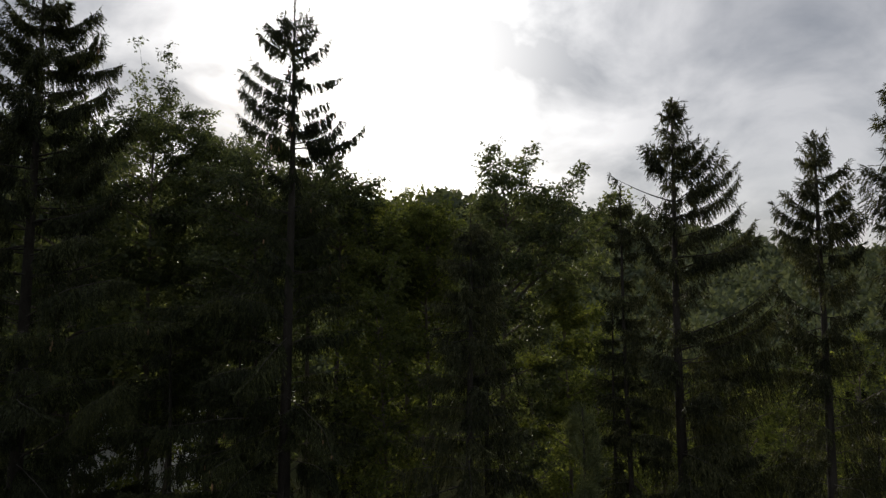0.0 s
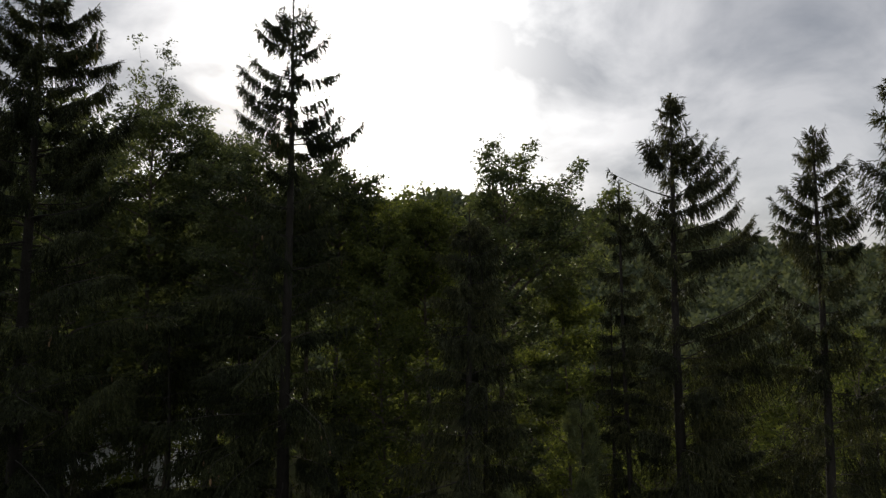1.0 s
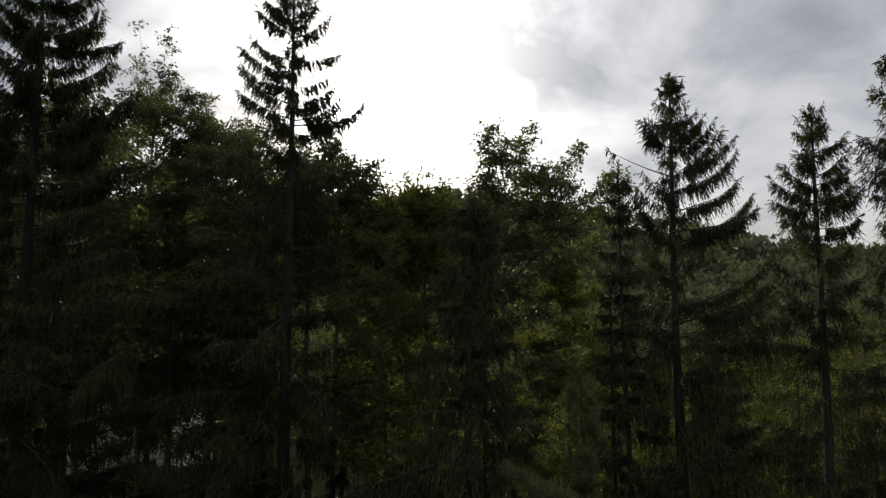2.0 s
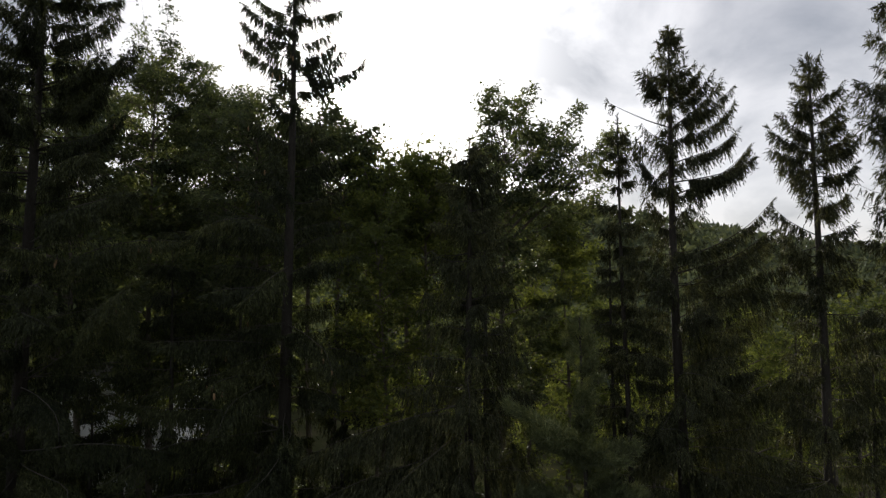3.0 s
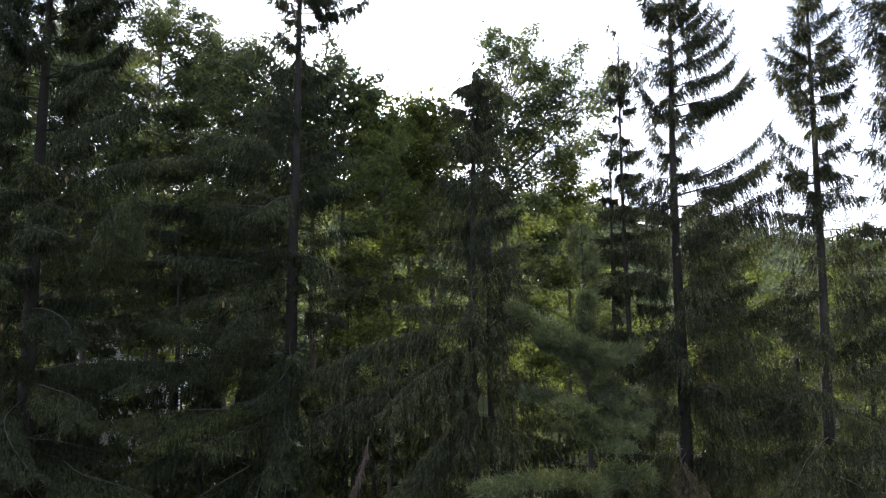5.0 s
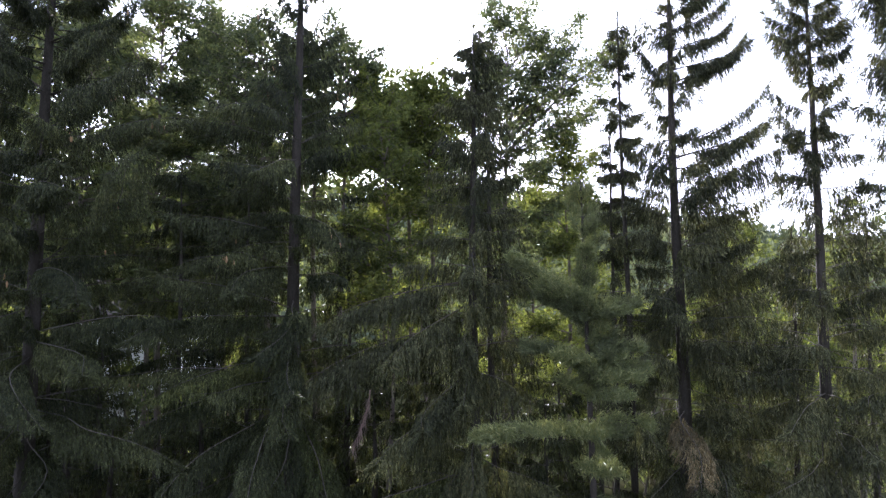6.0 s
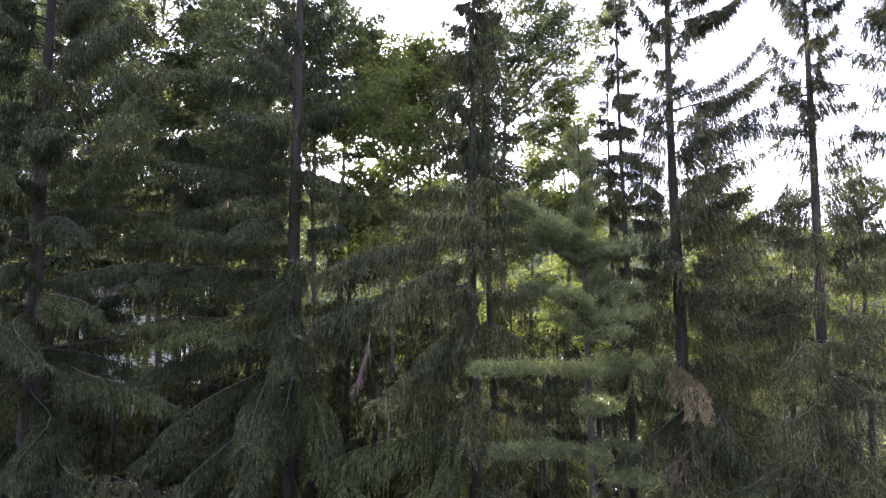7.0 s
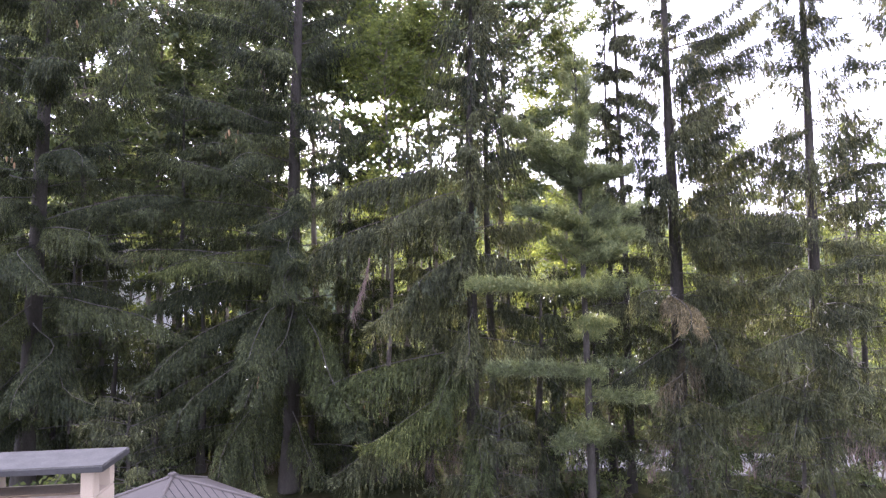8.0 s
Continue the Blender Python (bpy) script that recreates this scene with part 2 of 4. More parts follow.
def sprigs(base, way, sag, long, gap, size):
    """Hanging or spreading twigs, one for each row, set with short needled side shoots to both hands."""
    up = np.array([0, 0, 1.0])
    way = unit(way)
    side = unit(np.cross(way, unit(rng.normal(size=way.shape) * np.array([1, 1, 0.35]))))
    tufts = np.maximum(2, np.round(long / gap).astype(int))
    idx = np.repeat(np.arange(len(base)), tufts)
    k = np.arange(len(idx)) - np.repeat(np.concatenate([[0], np.cumsum(tufts)[:-1]]), tufts)
    t = (k + rng.uniform(0, 0.6, len(idx))) * gap
    left = 1 - k / np.repeat(tufts, tufts)
    pos = base[idx] + way[idx] * t[:, None] - up * (sag[idx] * t ** 2)[:, None]
    hand = np.where(k % 2 == 0, 1.0, -1.0) * rng.uniform(0.2, 0.8, len(idx)) * (1 - 0.75 * sag[idx])
    to = way[idx] - up * (2 * sag[idx] * t)[:, None] + side[idx] * hand[:, None] + rng.normal(0, 0.16, (len(idx), 3))
    return slivers(pos, to, size * rng.uniform(0.65, 1.25, len(idx)) * (0.7 + 0.5 * left), size * rng.uniform(0.17, 0.28, len(idx)))


def needles_on(points, s, length, hang, shoot, density, start=0.3, fan_width=0.22, step=0.019, stubby=False, coarse=1.0):
    """Needled shoots along one bough and its side twigs. hang: 0 stiff shoots, 1 weeping ones."""
    up = np.array([0, 0, 1.0])
    count = max(10, int(length * (1 - start) / step * density))
    at = 1 - (1 - start) * rng.uniform(0, 1, count) ** 0.9
    # side twigs: the shoots gather on a limited number of them, some full, some nearly bare
    twigs = max(6, int(length * (12 if not stubby else 18)))
    side = rng.choice([-1.0, 1.0], count)
    twig = np.round(at * twigs).astype(int) * 2 + (side > 0)
    full = rng.uniform(0.15, 1.0, twigs * 2 + 4)
    stays = rng.uniform(0, 1, count) < full[twig]
    at, side, twig = at[stays], side[stays], twig[stays]
    count = len(at)
    twig_long = rng.uniform(0.5, 1.35, twigs * 2 + 4)[twig]
    at = np.clip(np.round(at * twigs) / twigs + rng.normal(0, 0.009, count), start, 1.0)
    tan = unit(along(points, s, np.minimum(at + 0.04, 1.0)) - along(points, s, at - 0.04))
    lat = unit(np.cross(tan, up))
    reach = fan_width * length * np.sqrt(np.clip(1.03 - at, 0, 1)) * np.minimum(1, (at - start) * 3 + 0.15) + 0.03
    fan = side * rng.uniform(0, 1, count) ** 0.8 * reach
    out = np.abs(fan)[:, None]
    p = along(points, s, at) + lat * fan[:, None] + tan * out * 0.5 - up * out * (0.15 + 0.3 * hang)
    h = np.clip(hang + rng.normal(0, 0.11, count), 0, 1) * np.clip((1.02 - at) * 7, 0.15, 1)
    if stubby:
        h = np.where(rng.uniform(0, 1, count) < 0.5, np.maximum(h ** 0.6, 0.9), h ** 0.6)
    h = h[:, None]
    d0 = unit(side[:, None] * lat * (0.8 - 0.62 * h) + tan * (0.9 - 0.62 * h) - up * h + rng.normal(0, 0.14, (count, 3)) + up * (1 - h) * 0.28)
    long = shoot * rng.uniform(0.3, 1.2, count) * (0.5 + 0.6 * h[:, 0]) * (0.45 + 0.9 * np.sqrt(np.clip(1 - at, 0, 1))) * twig_long + 0.07
    return sprigs(p, d0, 0.6 * h[:, 0], long, (0.030 if stubby else 0.032) * coarse, (0.085 if stubby else 0.088) * coarse)


def cone_at(p, size):
    pts = p[None] + np.array([[0, 0, 0], [0, 0, -0.2], [0, 0, -0.55], [0, 0, -0.85], [0, 0, -1.0]]) * size
    return tube(pts, np.array([0.06, 0.15, 0.17, 0.12, 0.02]) * size, 6)


def spruce(label, foot, top, girth, low, reach, power=0.75, spacing=0.45, per=5, limbs=(), hang_top=0.1, hang_low=1.0, density=1.0,
           rise_top=0.75, rise_low=-0.1, needles=None, shoot=0.30, cones=0, thin=0.05, dead_low=0.0, keep=1.0, quiet=(), bare=(), front=(), skirt=0, coarse=1.0):
    """A spruce: stem from foot (x, y, z) to top (x, y, z); boughs from height low up, the longest reach metres.
    limbs: single boughs as (height, azimuth, length, lift, hang, fullness).
    coarse: larger and fewer shoots, for trees that stand further back.
    skirt: short hanging boughs that hide the lower stem.
    bare: (low, high, share) heights where only a share of the drawn boughs is left.
    front: (low, high, share) the same on the side of the garden.
    quiet: (low, high, share) heights where the drawn boughs to the sides are shorter, as single ones stand there."""
    needles = needles or NEEDLE
    foot, top = np.array(foot, float), np.array(top, float)
    tree = tagged(new("spruce_tree"), label, "tree")
    tree.location = foot
    height = top[2] - foot[2]
    u = np.linspace(0, 1, 16)
    stem = (top - foot)[None] * u[:, None] + np.stack([np.sin(u * 7 + foot[0]) * 0.05, np.cos(u * 5 + foot[1]) * 0.05, u * 0], -1) * np.sin(u * math.pi)[:, None]
    radii = girth / 2 * (1 - u) ** 0.8 + 0.012
    radii[0] *= 1.35
    put("trunk", mesh_from("trunk", *tube(stem, radii, 10)), BARK, tree)
    plan = []
    h = low
    while h < height - 0.2:
        v = (height - h) / (height - low)
        turn = rng.uniform(0, 2 * math.pi)
        for i in range(per):
            az = turn + (i + rng.uniform(-0.25, 0.25)) * 2 * math.pi / per
            if rng.uniform() > keep or (bare and bare[0] < h < bare[1] and math.cos(az) > -0.5 and rng.uniform() > bare[2]):
                continue
            if front and front[0] < h < front[1] and math.cos(az) < -0.1 and rng.uniform() > front[2]:
                continue
            length = (reach * v ** power) * rng.uniform(0.7, 1.1) + 0.1
            full = density * rng.uniform(0.75, 1.15) * (0.4 if math.cos(az) > 0.3 and h < height * 0.7 else 1.0) * (0.15 if rng.uniform() < thin else 1.0)
            for a, b, share in quiet:
                if a < h + foot[2] < b:
                    length *= 1 - (1 - share) * abs(math.sin(az))
            if quiet and length < 0.45 and h < height - 1.6 and rng.uniform() < 0.65:
                continue
            rise = rise_top + (rise_low - rise_top) * v ** 0.55 + rng.normal(0, 0.08)
            hang = hang_top + (hang_low - hang_top) * min(1, v * 2.2)
            plan.append((h + rng.uniform(-0.12, 0.12), az, length, rise * length, hang, full))
        h += spacing * (0.5 + 0.65 * v ** 0.5) * rng.uniform(0.75, 1.25)
    for i in range(skirt):
        length = rng.uniform(1.0, 2.1)
        plan.append((rng.uniform(min(2.5, height * 0.1), min(12.5, height * 0.55)), math.pi + rng.uniform(-0.9, 0.9), length, -0.15 * length, 1.0, rng.uniform(1.0, 1.5)))
    for a in limbs:
        plan.append((a[0] - foot[2], radians(a[1]), *a[2:5], a[5] * (1.3 if a[5] > 0.2 else 1.0)))
    for h, az, length, lift, hang, full in plan:
        p0 = along(stem, u, np.array([min(h / height, 0.99)]))[0]
        pts, s = limb_line(p0, az, length, lift, length * (0.10 if hang < 0.9 else -0.07))
        thick = 0.008 + (0.008 if hang < 0.9 else 0.003) * length
        limb = put("branch", mesh_from("branch", *tube(pts, thick * (1 - s * 0.85), 4)), BARK_PALE if hang > 0.9 else BARK, tree)
        brown, fresh = 1.5 < hang < 2.5, hang > 2.5
        rare = coarse * (1.6 if abs(pts[-1][0] + foot[0]) > 13.0 else 0.88 if h < 9.5 and needles is NEEDLE and foot[1] < 17.0 else 1.12)
        hang = min(hang, 1.0)
        weeping = hang > 0.88
        sh = shoot * min(1.0, 0.5 + length / 6) if weeping else 0.25 * min(1.0, 0.5 + 0.6 * length)
        sh *= 0.65 if brown else 1.0
        if h < low + dead_low and rng.uniform() < 0.6:
            n = int(length * 26)
            p = along(pts, s, rng.uniform(0.2, 1, n))
            twig = blades(p, np.stack([rng.normal(0, 0.35, n), rng.normal(0, 0.35, n), -np.ones(n)], -1), rng.uniform(0.25, 0.7, n), np.full(n, 0.014))
            put("dry_brush", mesh_from("dry_brush", *twig), DEAD, limb, "dry bare hanging twigs")
        else:
            start = 0.86 if full < 0.2 else (0.08 if length < 0.8 else 0.2)
            put("needles", mesh_from("needles", *needles_on(pts, s, length, hang, sh, max(full, 0.8) if full < 0.2 else full, start, 0.13 if weeping else 0.10, (0.0046 if weeping else 0.0025) * rare, not weeping, rare)), NEEDLE_BROWN if brown else NEEDLE_FRESH if fresh else needles, limb, "dying brown needles" if brown else "fresh yellow-green needles" if fresh else "")
        if cones and rng.uniform() < cones and length > 0.6:
            for a in rng.uniform(0.6, 1.0, rng.integers(1, 4)):
                p = along(pts, s, np.array([a]))[0] + np.array([rng.normal(0, 0.08), rng.normal(0, 0.08), -rng.uniform(0.03, 0.25)])
                put("cone", mesh_from("cone", *cone_at(p, rng.uniform(0.13, 0.17))), CONE, limb, "hanging brown cone")
    n = 60
    z = rng.uniform(0, 0.8, n)
    pos = along(stem, u, 1 - z / height)
    az = rng.uniform(0, 2 * math.pi, n)
    way = np.stack([np.sin(az) * 0.7, np.cos(az) * 0.7, np.ones(n)], -1)
    put("leader", mesh_from("leader", *blades(pos, way, rng.uniform(0.08, 0.16, n), rng.uniform(0.02, 0.035, n))), needles, tree)
    return tree


def reaching(foot, tips):
    """Boughs given by their height on the stem, the place of their tip and their fullness; a sixth number: fresh growth."""
    made = []
    for h, x, y, z, full, *fresh in tips:
        dx, dy = x - foot[0], y - foot[1]
        made.append((h, math.degrees(math.atan2(dx, dy)), math.hypot(dx, dy), z - h, 3 if fresh else 1 if h < 15 else 0.8, full * 1.35))
    return made


def dry_spray(tree, top, length, lean):
    """A dead bough broken off and hanging head down among the green ones."""
    n = 10
    s = np.linspace(0, 1, n)
    foot = np.array(tree.location)
    pts = np.array(top) - foot + np.stack([lean * s ** 1.5, 0.1 * np.sin(s * 3), -length * s], -1)
    limb = put("dead_branch", mesh_from("dead_branch", *tube(pts, 0.022 * (1 - 0.8 * s), 6)), DEAD, tree, "broken dead branch hanging down")
    m = int(length * 150)
    p = along(pts, s, rng.uniform(0.1, 1.0, m))
    way = np.stack([rng.normal(lean * 0.4, 0.32, m), rng.normal(0, 0.3, m), -np.ones(m)], -1)
    put("dry_brush", mesh_from("dry_brush", *slivers(p, way, rng.uniform(0.15, 0.5, m), rng.uniform(0.008, 0.016, m))), DEAD, limb, "dry reddish bare twigs")


# ---- white pine ----


def pine_pad(points, s, length, count, width, thick, start=0.35):
    """Soft level pads of long needles at a pine bough's end."""
    up = np.array([0, 0, 1.0])
    at = start + (1 - start) * rng.uniform(0, 1, count)
    tan = unit(along(points, s, np.minimum(at + 0.04, 1.0)) - along(points, s, at - 0.04))
    lat = unit(np.cross(tan, up))
    k = max(6, int(count / 42))
    knot = rng.integers(0, k, count)
    kat = rng.uniform(start, 1.0, k)
    kfan = rng.uniform(-1, 1, k) * width * np.sqrt(np.clip(1.1 - kat, 0.1, 1))
    at = np.clip(kat[knot] + rng.normal(0, 0.03, count), start, 1.0)
    rise = rng.normal(0, 0.022, k)[knot]
    p = along(points, s, at) + lat * (kfan[knot] + rng.normal(0, 0.07, count))[:, None] + up * rise[:, None] + up * (np.abs(rng.normal(0, thick, count)) - thick * 0.4)[:, None]
    way = tan * 0.5 + up * rng.uniform(-0.15, 0.9, count)[:, None] + rng.normal(0, 0.55, (count, 3))
    return slivers(p, way, rng.uniform(0.12, 0.20, count), rng.uniform(0.012, 0.022, count))


def white_pine(label, foot, top, girth, limbs):
    """limbs: (height, azimuth, length, lift, pad width, fullness)."""
    foot, top = np.array(foot, float), np.array(top, float)
    tree = tagged(new("pine_tree"), label, "tree")
    tree.location = foot
    height = top[2] - foot[2]
    u = np.linspace(0, 1, 12)
    stem = (top - foot)[None] * u[:, None]
    put("trunk", mesh_from("trunk", *tube(stem, girth / 2 * (1 - u) ** 0.8 + 0.012, 9)), BARK, tree)
    plan = [(a[0] - foot[2], radians(a[1]), *a[2:]) for a in limbs]
    for i in range(9):
        plan.append((rng.uniform(1.5, 6.8), rng.uniform(0, 6.28), rng.uniform(0.8, 1.7), rng.uniform(-0.1, 0.35), rng.uniform(0.25, 0.4), rng.uniform(0.35, 0.7)))
    h = height * 0.56
    while h < height - 0.15:
        v = (height - h) / (height * 0.40)
        for i in range(3):
            plan.append((h + rng.uniform(-0.1, 0.1), rng.uniform(0, 2 * math.pi), 0.2 + 0.65 * v * rng.uniform(0.5, 1.2), 0.30 + 0.35 * v * rng.uniform(0.3, 1.3), 0.16 + 0.10 * v, 0.6))
        h += 0.40
    for h, az, length, lift, width, full in plan:
        p0 = along(stem, u, np.array([min(h / height, 0.98)]))[0]
        pts, s = limb_line(p0, az, length, lift, -0.03 * length, 8, 0.014)
        limb = put("branch", mesh_from("branch", *tube(pts, (0.010 + 0.009 * length) * (1 - s * 0.8), 5)), BARK, tree)
        put("needles", mesh_from("needles", *pine_pad(pts, s, length, int(1500 * length * full) + 160, width, 0.095, 0.12)), PINE, limb)
    return tree


# ---- broadleaf trees ----


def leaves_on(points, s, count, size, spread, start=0.15, shaped=False):
    at = rng.uniform(start, 1.0, count)
    if not shaped:
        # compound leaves: several leaflets spread from one stalk
        stalks = max(2, count // 7)
        stalk = rng.integers(0, stalks, count)
        at = (1 - (1 - start) * rng.uniform(0, 1, stalks) ** 1.3)[stalk]
        hub = (rng.normal(0, 1, (stalks, 3)) * spread * np.array([1.2, 1.2, 0.8]))[stalk]
    p = along(points, s, at)
    off = rng.normal(0, 1, (count, 3)) * spread * np.array([1, 1, 0.6])
    way = unit(off) + np.array([0, 0, -0.45]) + rng.normal(0, 0.4, (count, 3))
    if not shaped:
        off = hub + off * 0.35
    if shaped:
        return blades(p + off, way, size * rng.uniform(0.65, 1.25, count), size * rng.uniform(0.40, 0.58, count), 0.2)
    way = unit(way)
    length = size * rng.uniform(0.65, 1.25, count)
    side = unit(np.cross(way, unit(rng.normal(size=way.shape)))) * (length * rng.uniform(0.26, 0.40, count))[:, None]
    base = p + off
    tip = base + way * length[:, None]
    verts = np.stack([base, base + way * (length * 0.55)[:, None] + side, tip], 1)
    verts[:, 0] -= side * 0.5
    return verts.reshape(-1, 3), np.arange(count * 3).reshape(-1, 3)


def broadleaf(label, foot, height, fork, radius, limbs=22, twigs=22, leaf=0.150, per_twig=43, mat=None, girth=0.28, lean=(0, 0), extra=(), spread=0.12, lift=0.8, shoots=3, name="broadleaf_tree", shaped=False):
    """A leafy tree: stem, limbs from the fork up, side twigs and single leaves in sprays.
    extra: single limbs as (height, azimuth, length, rise)."""
    mat = mat or LEAF
    tree = tagged(new(name), label, "tree" if name == "broadleaf_tree" else "shrub")
    tree.location = foot
    u = np.linspace(0, 1, 14)
    stem = np.stack([lean[0] * u + 0.12 * np.sin(u * 6 + foot[0]), lean[1] * u + 0.12 * np.sin(u * 5 + foot[1]), u * height * 0.90], -1)
    radii = girth / 2 * (1 - u) ** 0.75 + 0.010
    radii[0] *= 1.3
    put("trunk", mesh_from("trunk", *tube(stem, radii, 9)), BARK_LEAFY, tree)
    plan = []
    for i in range(limbs):
        v = (i + rng.uniform(0, 0.8)) / limbs
        h = fork + (height * 0.9 - fork) * v
        shape = math.sin(math.pi * min(1, 0.30 + 0.57 * v)) ** 0.45
        plan.append((h, i * 2.4 + rng.uniform(-0.4, 0.4), radius * shape * rng.uniform(0.75, 1.1), lift * (0.35 + 0.8 * v) * rng.uniform(0.7, 1.2)))
    for i in range(shoots):
        plan.append((height * rng.uniform(0.80, 0.90), rng.uniform(0, 6.3), height * 0.03 + 0.15, rng.uniform(2.0, 4.0)))
    if shoots:
        plan.append((height * 0.89, rng.uniform(0, 6.3), height * 0.02 + 0.1, 3.2))
    for a in extra:
        plan.append((a[0], radians(a[1]), a[2], a[3]))
    for h, az, length, rise in plan:
        p0 = along(stem, u, np.array([min(0.99, h / (height * 0.90))]))[0]
        pts, s = bent(p0, az, length, rise, 0.22, 0.05, 10, 0.09)
        wood, green = [tube(pts, (0.012 + 0.012 * length) * (1 - s * 0.85), 6)], []
        green.append(leaves_on(pts, s, int(per_twig * 0.9), leaf, spread, 0.55, shaped))
        n = max(5, int(twigs * (0.35 + 0.65 * length / max(radius, 0.1))))
        for a in 0.15 + 0.85 * rng.uniform(0, 1, n) ** 0.8:
            q = along(pts, s, np.array([a]))[0]
            side = az + rng.choice([-1, 1]) * rng.uniform(0.4, 1.5)
            tl = (length * 0.40 * (1.2 - a) + 0.30) * rng.uniform(0.6, 1.25)
            tp, ts = bent(q, side, tl, rng.uniform(-0.3, 1.1), 0.25, 0, 4, 0.12)
            if leaf < 0.2:
                wood.append(tube(tp, (0.005 + 0.006 * tl) * (1 - ts * 0.8), 3))
            green.append(leaves_on(tp, ts, int(per_twig * rng.uniform(0.5, 1.3) * min(1.6, 0.55 + tl)), leaf, spread, 0.15, shaped))
        limb = put("limb", mesh_from("limb", *joined(wood)), BARK_LEAFY, tree)
        put("leaves", mesh_from("leaves", *joined(green)), mat, limb)
    return tree


# ---- ground and far hills ----


def land(x, y):
    """Height of the ground: level by the garden, wooded ridge beyond, highest behind the tall spruces."""
    far = np.clip((y - 70) / 330, 0, 1)
    far = far * far * (3 - 2 * far)
    ridge = 24 + 42 / (1 + np.exp((x - 100) / 45)) + 3 * np.sin(x / 47) + 1.5 * np.sin(x / 19 + 1)
    return far * ridge - 0.6 * np.clip((y - 20) / 20, 0, 1) + 0.08 * np.sin(x * 0.5) * np.sin(y * 0.43)


def build_ground():
    side = np.concatenate([-np.geomspace(2600, 40, 26), np.linspace(-36, 36, 37), np.geomspace(40, 2600, 26)])
    ahead = np.concatenate([-np.geomspace(2600, 40, 14), np.linspace(-36, 60, 49), np.geomspace(64, 2600, 44)])
    gx, gy = np.meshgrid(side, ahead)
    verts = np.stack([gx, gy, land(gx, gy)], -1).reshape(-1, 3)
    w = len(side)
    i = np.arange(len(ahead) - 1)[:, None] * w + np.arange(w - 1)[None]
    quads = np.stack([i, i + 1, i + w + 1, i + w], -1).reshape(-1, 4)
    me = mesh_from("ground", verts, quads)
    me.polygons.foreach_set("use_smooth", np.ones(len(quads), dtype=bool))
    tagged(put("ground", me, SOIL), "dark forest floor with leaf litter and moss", "ground", kind="structure")


build_ground()


def build_far_woods():
    n = 1900
    y = 62 * np.exp(rng.uniform(0, math.log(8.0), n))
    x = rng.uniform(-0.30, 0.85, n) * (y + 15)
    z = land(x, y)
    size = rng.uniform(2.2, 4.4, n)
    grain = np.clip(0.0085 * y, 0.55, 2.8)
    m = np.clip((7.5 * size ** 2 / grain ** 2).astype(int), 16, 150)
    idx = np.repeat(np.arange(n), m)
    k = len(idx)
    ball = unit(rng.normal(size=(k, 3)))
    ball[:, 2] = np.abs(ball[:, 2]) * 1.5 - 0.3
    lump = 1 + 0.18 * np.sin(ball[:, 0] * 5 + idx) * np.cos(ball[:, 1] * 4 + idx * 1.7)
    base = np.stack([x, y, z + size * 1.1], -1)[idx] + ball * (size[idx] * lump * rng.uniform(0.6, 1.0, k))[:, None]
    v, q = slivers(base, ball + rng.normal(0, 0.9, ball.shape), grain[idx] * rng.uniform(0.7, 1.4, k), grain[idx] * rng.uniform(0.7, 1.2, k))
    tagged(put("far_woods", mesh_from("far_woods", v, q), FAR), "distant wooded hillside of broadleaf trees, haze put into the leaf colour", "woods", kind="stuff")


build_far_woods()

# ---- the row of spruces ----
# single boughs: height, azimuth, length, lift, hang, fullness
UPPER_GAPPED = [
    (16.69, 104, 0.81, 0.68, 0.6, 1.6), (16.32, 93, 1.12, 0.97, 0.6, 1.1), (15.82, 99, 1.32, 1.25, 0.7, 1.0),
    (15.85, 91, 1.48, 0.94, 0.75, 1.0), (15.38, 90, 1.56, 0.92, 0.8, 1.0), (14.92, 111, 1.62, 0.72, 0.8, 1.1),
    (14.43, 113, 1.91, 0.46, 0.8, 1.5), (14.06, 83, 1.94, 1.07, 0.85, 1.7), (16.57, -101, 0.89, 0.7, 0.6, 1.6),
    (15.85, -102, 1.68, 0.74, 0.3, 0.12), (15.42, -77, 0.76, 0.68, 0.7, 0.35), (14.95, -95, 1.08, 0.69, 0.8, 0.6),
    (14.06, -83, 0.78, 0.85, 0.9, 1.2),
]
LOWER_GAPPED = [
    (12.29, 95, 2.36, 1.51, 0.85, 0.9), (12.03, 90, 2.74, 1.2, 0.85, 0.9), (11.59, 107, 2.39, 1.1, 0.9, 1.3),
    (11.33, 90, 3.28, 0.22, 0.95, 1.1), (13.79, -82, 1.1, 2.01, 0.85, 0.9), (13.35, -93, 0.86, 0.79, 0.85, 0.8),
    (12.73, -87, 0.67, 0.37, 0.9, 0.8), (12.03, -89, 0.77, 0.45, 0.9, 0.8),
]
UPPER_SLENDER = [
    (15.76, -105, 0.72, 0.44, 0.3, 0.9), (15.39, -85, 0.75, 0.55, 0.45, 1.0), (15.03, -91, 0.93, 0.6, 0.6, 1.0),
    (14.8, -99, 0.98, 0.32, 0.7, 1.0), (14.11, -106, 1.13, 0.79, 0.8, 0.8), (14.57, -82, 0.59, 0.05, 0.8, 0.5),
    (16.23, 95, 0.7, 0.36, 0.35, 0.9), (15.63, 87, 0.96, 0.65, 0.5, 1.0), (15.44, 83, 0.86, 0.4, 0.6, 0.9),
    (14.84, 87, 1.17, 0.45, 0.7, 1.1), (15.03, 82, 1.15, 0.51, 0.6, 0.9), (14.38, 98, 0.87, 0.19, 0.85, 1.2),
]
